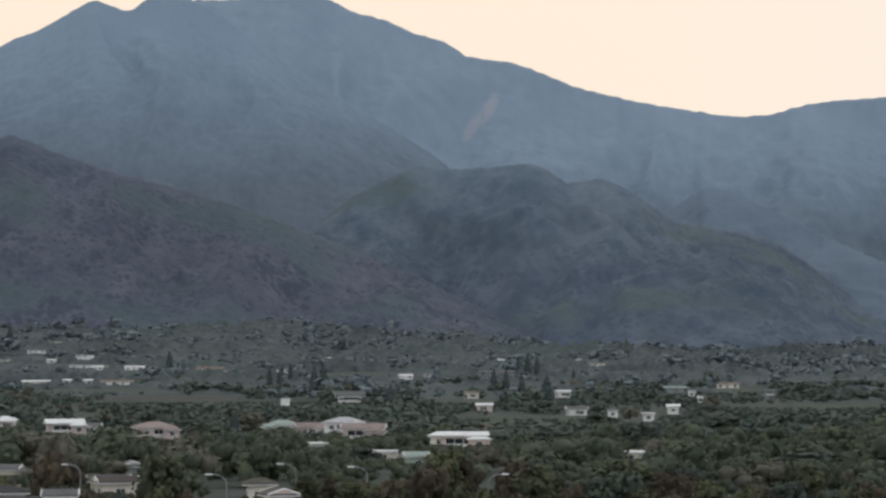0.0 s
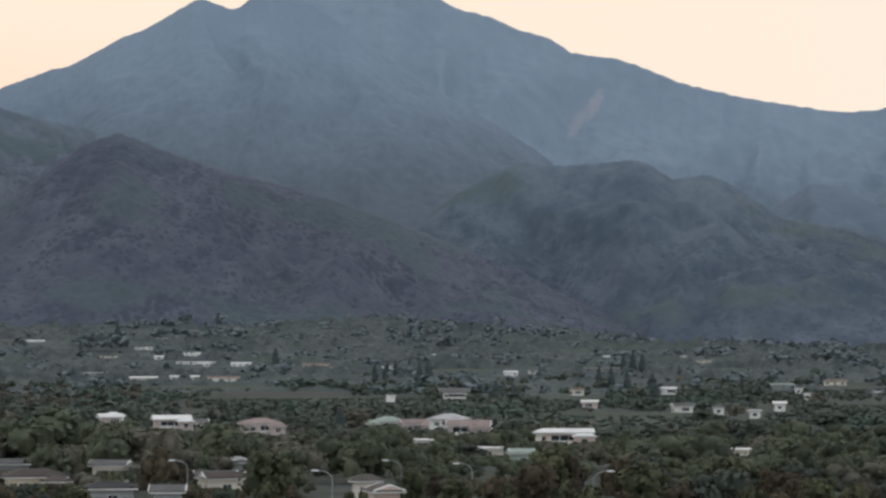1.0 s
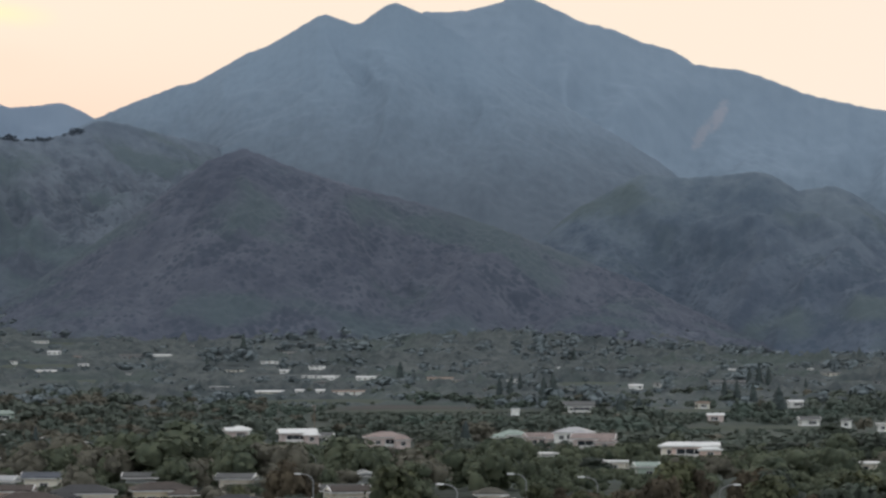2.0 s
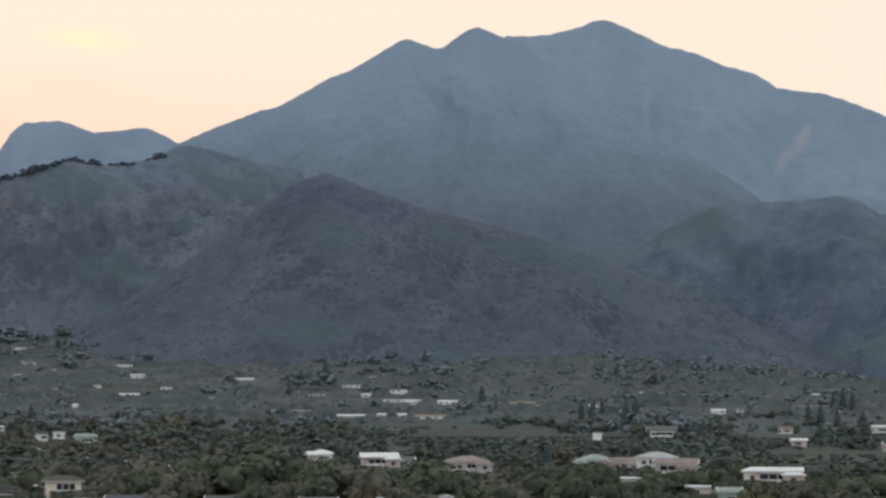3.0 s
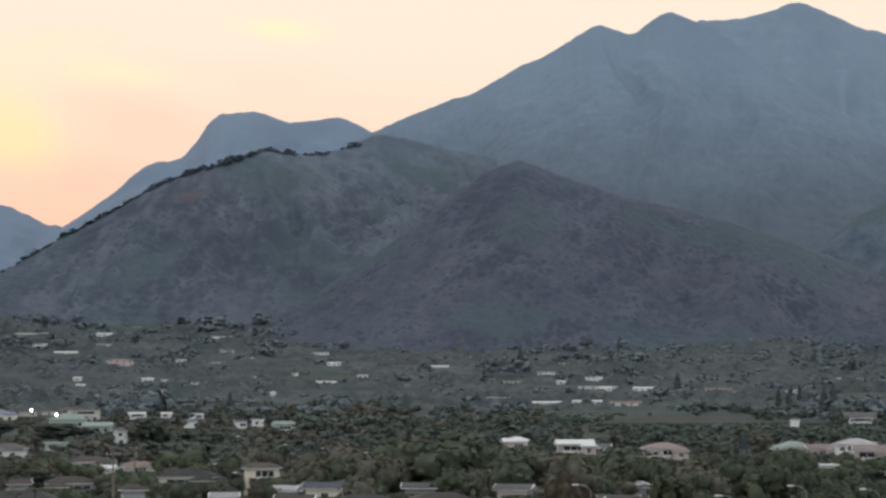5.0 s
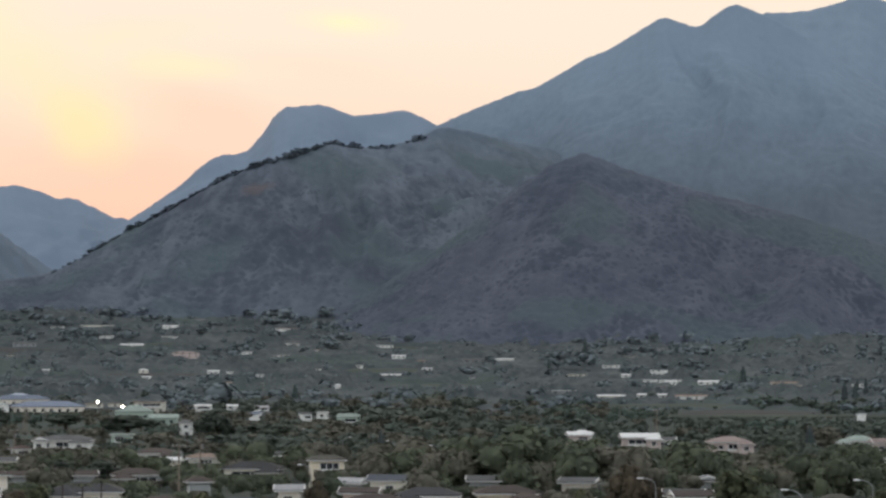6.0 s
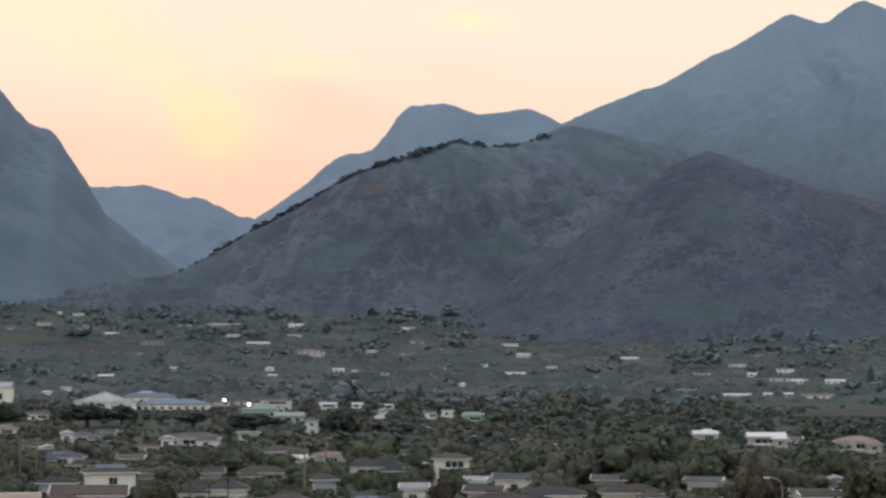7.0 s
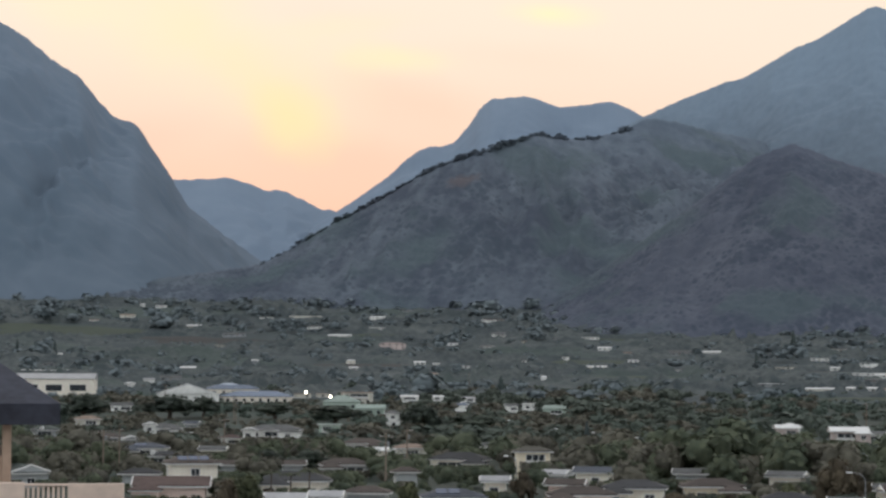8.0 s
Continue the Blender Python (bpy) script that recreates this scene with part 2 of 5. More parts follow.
WALLS = {"white": paint("white_wall_paint", (0.84, 0.75, 0.63)), "cream": paint("cream_wall_paint", (0.82, 0.71, 0.54)), "pink": paint("pinkish_wall_paint", (0.70, 0.54, 0.46)),
         "grey": paint("grey_wall_paint", (0.36, 0.37, 0.36)), "sage": paint("sage_wall_paint", (0.42, 0.50, 0.42))}
ROOFS = {"brown": paint("brown_shingle", (0.069, 0.055, 0.047), 0.3), "red": paint("faded_red_shingle", (0.086, 0.059, 0.051), 0.3), "dark": paint("charcoal_shingle", (0.041, 0.041, 0.042), 0.3),
         "slate": paint("blue_grey_shingle", (0.066, 0.072, 0.084), 0.3), "grey": paint("grey_shingle", (0.098, 0.098, 0.094), 0.3), "metal": paint("pale_metal_sheet", (0.312, 0.308, 0.304), 0.2, 0.4),
         "tan": paint("tan_tile", (0.211, 0.156, 0.121), 0.25), "olive": paint("olive_shingle", (0.082, 0.076, 0.061), 0.3), "green": paint("green_grey_shingle", (0.074, 0.084, 0.075), 0.3),
         "white": paint("white_roof_sheet", (0.62, 0.61, 0.58), 0.15, 0.5), "rose": paint("rose_tile", (0.234, 0.183, 0.164), 0.25), "sage": paint("sage_roof_sheet", (0.25, 0.295, 0.255), 0.2),
         "blue": paint("blue_roof_sheet", (0.125, 0.155, 0.205), 0.25, 0.5), "pale_blue": paint("pale_blue_roof_sheet", (0.30, 0.34, 0.38), 0.2, 0.5)}
# wall paints of far houses, greyed to put distance haze into the colour
WALLS_FAR = {"white": paint("hazed_white_wall", (0.74, 0.73, 0.68), 0.2), "cream": paint("hazed_cream_wall", (0.64, 0.61, 0.52), 0.2), "pink": paint("hazed_pink_wall", (0.52, 0.43, 0.39), 0.2),
             "grey": paint("hazed_grey_wall", (0.28, 0.29, 0.29), 0.2), "sage": WALLS["sage"]}
WORDS = {"brown": "brown shingle", "red": "faded red", "dark": "charcoal", "slate": "blue-grey", "grey": "grey shingle", "metal": "pale metal", "tan": "tan tile",
         "olive": "olive shingle", "green": "green-grey", "white": "white sheet", "rose": "rose tile", "sage": "sage-green", "blue": "blue sheet", "pale_blue": "pale-blue"}


# ---- building helpers ----
def part(name, bm, mat, parent, label=""):
    me = bpy.data.meshes.new(name)
    bm.to_mesh(me)
    bm.free()
    me.materials.append(mat)
    ob = new(name, me)
    ob.parent = parent
    return tagged(ob, label)


def share(name, me, parent, m):
    ob = new(name, me)
    ob.parent, ob.matrix_local = parent, m
    return ob


def box(bm, cx, cy, cz, sx, sy, sz, bevel=0.0):
    made = bmesh.ops.create_cube(bm, size=1, matrix=Matrix.Translation((cx, cy, cz)) @ Matrix.Diagonal((sx, sy, sz, 1)))
    if bevel:
        edges = list({e for v in made["verts"] for e in v.link_edges})
        bmesh.ops.bevel(bm, geom=edges, offset=bevel, segments=1, affect="EDGES")
    return bm


def tube(bm, a, b, r1, r2, sides=8):
    a, b = Vector(a), Vector(b)
    m = Matrix.Translation((a + b) / 2) @ (b - a).to_track_quat("Z", "Y").to_matrix().to_4x4()
    bmesh.ops.create_cone(bm, cap_ends=True, segments=sides, radius1=r1, radius2=r2, depth=(b - a).length, matrix=m)
    return bm


def grid_mesh(name, verts, faces, mat, smooth=True):
    """A mesh from arrays: verts n x 3, faces k x 4 (or k x 3)."""
    me = bpy.data.meshes.new(name)
    k = faces.shape[1]
    me.vertices.add(len(verts))
    me.vertices.foreach_set("co", np.ascontiguousarray(verts, dtype=np.float32).ravel())
    me.loops.add(faces.size)
    me.loops.foreach_set("vertex_index", np.ascontiguousarray(faces, dtype=np.int32).ravel())
    me.polygons.add(len(faces))
    me.polygons.foreach_set("loop_start", np.arange(0, faces.size, k, dtype=np.int32))
    me.polygons.foreach_set("use_smooth", np.full(len(faces), smooth))
    me.materials.append(mat)
    me.update(calc_edges=True)
    me.validate()
    return me


# ---- the ground: a valley floor that rises to the foot of the mountains ----
FLOOR_D = [0, 400, 470, 650, 760, 900, 1250, 1550, 2000, 2400, 2700, 2850, 3100, 3400, 4980]
FLOOR_Z = [8, 7.6, 6.6, 5.3, 6.5, 8, 13.7, 21, 35, 61, 94, 113, 140, 160, 180]


def floor_z(x, y):
    d = np.hypot(x, y)
    az = np.degrees(np.arctan2(-np.asarray(x, float), y))
    side = np.clip((np.abs(az - 10) - 32) / 30, 0, 1)
    inside = np.interp(d, FLOOR_D, FLOOR_Z)
    east = np.clip((1.5 - az) / 4.5, 0, 1)
    inside = np.where(d > 1900, inside * (1 - east) + np.minimum(inside, 32 + (d - 1900) * 0.022) * east, inside)
    return inside * (1 - side) + 8 * side


def wave(x, y, s, seed):
    """Cheap smooth noise for arrays, about -1 to 1."""
    r = np.random.RandomState(seed)
    out = np.zeros(np.broadcast(x, y).shape)
    for i in range(7):
        a, k = r.uniform(0, 2 * math.pi), r.uniform(0.5, 2.2) / s
        out = out + np.sin((x * math.cos(a) + y * math.sin(a)) * k * 2 * math.pi + r.uniform(0, 6.28)) / (k * s) ** 0.7
    return out / 3.2


radii = np.concatenate([[0.001], np.linspace(20, 380, 24), np.linspace(395, 1500, 90), np.linspace(1530, 4980, 80)])
turns = np.radians(np.concatenate([np.arange(-20, 44, 0.5), np.arange(44, 340, 4)]))
RR, AA = np.meshgrid(radii, turns, indexing="ij")
GX, GY = -RR * np.sin(AA), RR * np.cos(AA)
GZ = floor_z(GX, GY) + 0.35 * wave(GX, GY, 60, 5) * np.clip(RR / 200, 0, 1)
nr, na = RR.shape
i, j = np.meshgrid(np.arange(nr - 1), np.arange(na), indexing="ij")
j2 = (j + 1) % na
quads = np.stack([i * na + j, (i + 1) * na + j, (i + 1) * na + j2, i * na + j2], -1).reshape(-1, 4)[:, ::-1]
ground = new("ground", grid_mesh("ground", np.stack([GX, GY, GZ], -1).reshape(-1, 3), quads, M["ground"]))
tagged(ground, "dry grassy valley floor rising to the mountain foot", "ground", kind="structure")


# ---- mountains ----
def ridge_noise(x, y, s, seed):
    return 1 - 2 * np.sqrt(wave(x, y, s, seed) ** 2 + 0.05)


def mountain(name, crest, d_crest, d_foot, mat, label, seed, rough=1.0, back=0.25, rows=110, step=0.07, lean=1.0, bend=0.0, crest_tufts=0, tuft_size=5.0, crest_from=0.0, crest_share=0.62, canopy=0.0, pivot=0.0, slant=0.0):
    """A ridge: bearings and rises of its crest line (degrees), its distance and that of its foot; gullies run down its face."""
    az = np.arange(crest[0][0], crest[-1][0], -step)
    xs, ys = np.array([c[0] for c in crest][::-1]), np.array([c[1] for c in crest][::-1])
    el = np.interp(az, xs, ys)
    kernel = np.ones(5) / 5
    el = np.convolve(np.pad(el, 2, mode="edge"), kernel, "valid")
    el = el + 0.012 * rough * wave(az, az * 0, 0.35, seed + 40) + 0.016 * wave(az, az * 0, 0.16, seed + 41)
    v = np.concatenate([np.linspace(0, 1, rows), 1 + np.linspace(0.02, 1, 10) * back])
    A, V = np.meshgrid(az, v, indexing="ij")
    E = np.broadcast_to(el[:, None], A.shape)
    foot_d = d_foot if np.isscalar(d_foot) else np.interp(A, [c[0] for c in d_foot], [c[1] for c in d_foot])
    span = d_crest - foot_d
    D = foot_d + span * V + bend * np.minimum(A - pivot, 3) * np.clip(V, 0, 1)
    Dc = D[:, rows - 1][:, None]
    X, Y = -D * np.sin(np.radians(A)), D * np.cos(np.radians(A))
    top = EYE + Dc * np.tan(np.radians(E))
    foot = floor_z(X[:, :1], Y[:, :1]) - 14
    face = np.clip(V, 0, 1)
    Z = foot + (top - foot) * (0.25 * face + 0.75 * face ** lean)
    size = np.clip((top - foot) / 300, 0.05, 1.2)
    env = 3.2 * face * (1 - face) ** 0.8 * size
    across = np.radians(A) * d_crest
    bent = across + 70 * wave(across, D, 600, seed + 9) + slant * D
    gullies = ridge_noise(bent, D * 0.10, 380, seed) * 30 + ridge_noise(bent + 25 * wave(across, D, 160, seed + 8), D * 0.16, 140, seed + 1) * 13
    Z = Z + rough * env * (gullies + 3.5 * ridge_noise(X, Y, 75, seed + 2) + 2 * wave(X, Y, 32, seed + 3))
    Z = Z + canopy * np.clip(face * 6, 0, 1) * np.clip((1 - face) * 12, 0, 1) * (1.6 * np.abs(wave(X, Y, 24, seed + 21)) + 1.3 * np.abs(wave(X, Y, 13, seed + 22)) + 0.8 * wave(X, Y, 9, seed + 23))
    limit = EYE + D * np.tan(np.radians(E - 0.10 * (1 - face) - 0.01 * (face < 1)))
    Z = np.where(V < 1, np.minimum(Z, limit), Z)
    Z = np.where(V > 1, top - (V - 1) * span * 0.75, Z)
    n, k = A.shape
    p, q = np.meshgrid(np.arange(n - 1), np.arange(k - 1), indexing="ij")
    faces = np.stack([p * k + q, p * k + q + 1, (p + 1) * k + q + 1, (p + 1) * k + q], -1).reshape(-1, 4)[:, ::-1]
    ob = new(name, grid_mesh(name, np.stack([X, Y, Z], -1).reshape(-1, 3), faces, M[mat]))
    tagged(ob, label, "mountain", kind="structure")
    r = np.random.RandomState(seed)
    spots = []
    if crest_tufts:
        a = r.randint(1 + int(n * crest_from), int(n * crest_share), crest_tufts)
        b = rows - 1 - r.randint(0, 3, crest_tufts)
        clump = wave(az[a], az[a] * 0, 0.8, seed + 6)
        spots.append(np.stack([X[a, b], Y[a, b], Z[a, b] - 3.2, tuft_size * (0.85 + 0.45 * clump) * r.uniform(0.6, 1.1, crest_tufts)], -1))
    if spots:
        HILL_SPOTS.append((np.concatenate(spots), mat))

    def at(bearing, share_up):
        a = int(np.clip((az[0] - bearing) / step, 0, n - 1))
        b = int(share_up * (rows - 1))
        return Vector((X[a, b], Y[a, b], Z[a, b]))
    return at


HILL_SPOTS = []
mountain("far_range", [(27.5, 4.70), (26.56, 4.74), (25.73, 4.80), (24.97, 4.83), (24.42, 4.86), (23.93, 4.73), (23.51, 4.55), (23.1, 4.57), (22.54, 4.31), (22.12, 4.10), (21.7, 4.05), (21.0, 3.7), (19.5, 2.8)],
         4800, 4000, "range_far", "distant haze-blue mountain range beyond a saddle", 11, rough=0.6, back=0.15, rows=60)
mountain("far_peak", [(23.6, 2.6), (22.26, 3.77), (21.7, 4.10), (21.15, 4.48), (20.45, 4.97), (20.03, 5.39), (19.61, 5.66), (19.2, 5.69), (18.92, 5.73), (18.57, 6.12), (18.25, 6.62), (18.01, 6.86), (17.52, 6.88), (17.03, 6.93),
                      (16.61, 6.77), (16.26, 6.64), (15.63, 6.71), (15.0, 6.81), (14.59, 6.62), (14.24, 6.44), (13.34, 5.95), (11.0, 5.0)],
         4550, 3700, "range_far", "distant haze-blue flat-topped peak with a steep shoulder", 12, rough=0.6, back=0.15, rows=70)
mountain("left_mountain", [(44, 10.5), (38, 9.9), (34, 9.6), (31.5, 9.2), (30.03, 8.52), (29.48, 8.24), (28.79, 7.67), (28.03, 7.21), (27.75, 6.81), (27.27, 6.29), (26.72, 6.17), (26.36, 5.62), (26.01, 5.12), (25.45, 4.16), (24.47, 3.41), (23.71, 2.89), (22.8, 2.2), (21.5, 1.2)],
         3700, 2900, "mountain_left", "steep haze-blue mountain with a stepped shoulder", 13)
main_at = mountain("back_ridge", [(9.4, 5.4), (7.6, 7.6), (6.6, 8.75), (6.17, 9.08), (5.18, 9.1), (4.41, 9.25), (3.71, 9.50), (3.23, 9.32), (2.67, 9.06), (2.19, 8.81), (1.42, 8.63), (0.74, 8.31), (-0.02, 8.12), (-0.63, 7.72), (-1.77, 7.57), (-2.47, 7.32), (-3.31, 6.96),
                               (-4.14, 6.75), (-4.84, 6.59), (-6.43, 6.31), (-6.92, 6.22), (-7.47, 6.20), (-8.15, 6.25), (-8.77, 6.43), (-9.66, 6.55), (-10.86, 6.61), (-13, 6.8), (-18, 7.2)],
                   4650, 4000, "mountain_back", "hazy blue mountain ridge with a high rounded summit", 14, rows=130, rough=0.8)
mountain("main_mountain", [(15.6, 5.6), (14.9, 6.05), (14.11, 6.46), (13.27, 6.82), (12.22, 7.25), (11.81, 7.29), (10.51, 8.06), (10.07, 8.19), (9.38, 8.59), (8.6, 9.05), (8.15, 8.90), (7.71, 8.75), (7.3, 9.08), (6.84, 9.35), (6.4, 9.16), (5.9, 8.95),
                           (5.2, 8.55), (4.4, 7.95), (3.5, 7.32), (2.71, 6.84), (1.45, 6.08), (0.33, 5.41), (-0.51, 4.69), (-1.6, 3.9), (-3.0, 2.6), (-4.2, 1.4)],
         3950, 3250, "mountain", "haze-blue mountain with twin peaks and a long spur", 24, rows=160, rough=0.45)
mountain("right_spur", [(-2.0, 1.5), (-4.6, 3.3), (-5.6, 4.0), (-6.5, 4.5), (-7.1, 4.42), (-7.8, 4.05), (-8.6, 3.65), (-9.6, 3.15), (-11, 2.5), (-14, 1.4)], 3600, 2900, "mountain_left", "haze-blue spur below the long ridge", 16, rows=80, bend=70, pivot=-7.0)
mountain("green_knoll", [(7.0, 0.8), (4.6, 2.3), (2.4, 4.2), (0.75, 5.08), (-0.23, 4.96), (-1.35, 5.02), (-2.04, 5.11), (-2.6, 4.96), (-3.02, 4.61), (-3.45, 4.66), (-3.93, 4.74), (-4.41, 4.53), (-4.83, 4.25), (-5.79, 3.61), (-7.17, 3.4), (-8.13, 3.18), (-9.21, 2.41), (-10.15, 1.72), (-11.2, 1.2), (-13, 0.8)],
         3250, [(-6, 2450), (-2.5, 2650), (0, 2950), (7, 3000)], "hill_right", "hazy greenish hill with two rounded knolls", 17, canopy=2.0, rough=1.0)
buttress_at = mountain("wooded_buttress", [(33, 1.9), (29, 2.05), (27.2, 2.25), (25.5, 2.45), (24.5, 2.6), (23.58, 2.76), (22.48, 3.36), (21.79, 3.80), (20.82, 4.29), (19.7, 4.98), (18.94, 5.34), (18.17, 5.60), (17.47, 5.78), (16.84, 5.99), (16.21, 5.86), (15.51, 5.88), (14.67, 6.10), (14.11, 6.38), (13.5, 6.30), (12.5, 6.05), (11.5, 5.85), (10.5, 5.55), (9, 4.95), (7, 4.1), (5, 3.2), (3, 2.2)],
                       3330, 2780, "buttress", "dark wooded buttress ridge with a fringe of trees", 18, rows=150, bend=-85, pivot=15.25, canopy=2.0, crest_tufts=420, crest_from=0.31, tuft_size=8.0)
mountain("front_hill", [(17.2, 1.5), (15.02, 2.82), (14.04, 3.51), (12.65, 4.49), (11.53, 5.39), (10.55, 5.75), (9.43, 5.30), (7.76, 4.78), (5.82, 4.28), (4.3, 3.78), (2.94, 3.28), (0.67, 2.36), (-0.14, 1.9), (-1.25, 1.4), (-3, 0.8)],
         2900, 2450, "hill_front", "dark hazy scrub-covered front hill", 19, canopy=2.0, rows=150, rough=0.9, slant=0.3)


def on_slope(at, az, el):
    """The point of a slope at a bearing and rise."""
    return min((at(az, q / 200) for q in range(5, 199)), key=lambda v: abs(math.degrees(math.atan2(v.z - EYE, math.hypot(v.x, v.y))) - el))


def bare_earth(mat, spot, half_wide, half_high, tilt, colour):
    """Bare ground where a slope has slipped: a ragged streak in the slope's cover."""
    nodes, links = mat.node_tree.nodes, mat.node_tree.links
    shader = nodes["Principled BSDF"]
    under = shader.inputs["Base Color"].links[0].from_socket
    shift = nodes.new("ShaderNodeVectorMath")
    shift.operation = "SUBTRACT"
    shift.inputs[1].default_value = spot
    links.new(nodes.new("ShaderNodeNewGeometry").outputs["Position"], shift.inputs[0])
    turn = nodes.new("ShaderNodeVectorRotate")
    turn.rotation_type = "Y_AXIS"
    turn.inputs["Angle"].default_value = radians(tilt)
    links.new(shift.outputs[0], turn.inputs["Vector"])
    squash = nodes.new("ShaderNodeVectorMath")
    squash.operation = "MULTIPLY"
    squash.inputs[1].default_value = (1 / half_wide, 0, 1 / half_high)
    links.new(turn.outputs[0], squash.inputs[0])
    far = nodes.new("ShaderNodeVectorMath")
    far.operation = "LENGTH"
    links.new(squash.outputs[0], far.inputs[0])
    grain = nodes.new("ShaderNodeTexNoise")
    grain.inputs["Scale"].default_value = 0.09
    links.new(shift.outputs[0], grain.inputs["Vector"])
    total = nodes.new("ShaderNodeMath")
    total.operation = "MULTIPLY_ADD"
    links.new(grain.outputs[0], total.inputs[0])
    total.inputs[1].default_value = 1.4
    links.new(far.outputs["Value"], total.inputs[2])
    mask = nodes.new("ShaderNodeMapRange")
    mask.interpolation_type = "SMOOTHSTEP"
    mask.inputs["From Min"].default_value, mask.inputs["From Max"].default_value = 1.75, 1.05
    links.new(total.outputs[0], mask.inputs["Value"])
    blend = nodes.new("ShaderNodeMix")
    blend.data_type = "RGBA"
    links.new(mask.outputs["Result"], blend.inputs[0])
    links.new(under, blend.inputs[6])
    blend.inputs[7].default_value = (*colour, 1)
    links.new(blend.outputs[2], shader.inputs["Base Color"])


bare_earth(M["mountain_back"], on_slope(main_at, -1.22, 6.45), 15, 42, -22, (0.262, 0.282, 0.320))
bare_earth(M["mountain_back"], on_slope(main_at, -0.78, 6.00), 13, 46, -28, (0.252, 0.276, 0.315))
bare_earth(M["buttress"], on_slope(buttress_at, 18.6, 4.84), 24, 11, 8, (0.108, 0.099, 0.106))


# ---- houses ----
FOOTPRINTS = []          # x, y, half width, height of each building, lamp and mast: trees on the camera's sightlines to them stay low


def flat_mesh(name, build, mat):
    bm = bmesh.new()
    build(bm)
    me = bpy.data.meshes.new(name)
    bm.to_mesh(me)
    bm.free()
    me.materials.append(mat)
    return me


def frame_bars(bm):
    for x, z, w, h in ((0, 0.6, 1.56, 0.1), (0, -0.6, 1.66, 0.12), (-0.73, 0, 0.1, 1.1), (0.73, 0, 0.1, 1.1), (0, 0, 0.06, 1.1)):
        box(bm, x, -0.03, z, w, 0.12, h)


WINDOW_FRAME = flat_mesh("window", frame_bars, M["trim"])
PANE = flat_mesh("pane", lambda bm: box(bm, 0, 0.01, 0, 1.4, 0.05, 1.12), M["glass"])
PLAIN_WINDOW = flat_mesh("window", lambda bm: box(bm, 0, 0, 0, 1.5, 0.10, 1.1), M["glass"])
DOOR = flat_mesh("door", lambda bm: box(bm, 0, 0, 1.02, 0.95, 0.10, 2.05, 0.02), M["timber"])


def roof_mesh(kind, w, d, over, rise, front):
    bm = bmesh.new()
    a, b = w / 2 + over, d / 2 + over
    t = 0.16
    low = [bm.verts.new(p) for p in ((-a, -b, 0), (a, -b, 0), (a, b, 0), (-a, b, 0))]
    eave = [bm.verts.new((v.co.x, v.co.y, t)) for v in low]
    bm.faces.new(low[::-1])
    for k in range(4):
        bm.faces.new((low[k], low[(k + 1) % 4], eave[(k + 1) % 4], eave[k]))
    if kind == "flat":
        h = [bm.verts.new((x, y, t + z)) for x, y, z in ((-a + .2, -b + .2, .08), (a - .2, -b + .2, .08), (a - .2, b - .2, rise * .35), (-a + .2, b - .2, rise * .35))]
        for k in range(4):
            bm.faces.new((eave[k], eave[(k + 1) % 4], h[(k + 1) % 4], h[k]))
        bm.faces.new(h)
        return bm
    if kind == "gablef":
        r1, r2 = bm.verts.new((0, -b, t + rise)), bm.verts.new((0, b, t + rise))
        bm.faces.new((eave[0], eave[1], r1))
        bm.faces.new((eave[2], eave[3], r2))
        bm.faces.new((eave[1], eave[2], r2, r1))
        bm.faces.new((eave[3], eave[0], r1, r2))
        return bm
    inset = min(b, a * 0.8) * 0.95 if kind == "hip" else 0.0
    r1, r2 = bm.verts.new((-a + inset, 0, t + rise)), bm.verts.new((a - inset, 0, t + rise))
    bm.faces.new((eave[0], eave[1], r2, r1))
    bm.faces.new((eave[1], eave[2], r2))
    bm.faces.new((eave[2], eave[3], r1, r2))
    bm.faces.new((eave[3], eave[0], r1))
    return bm


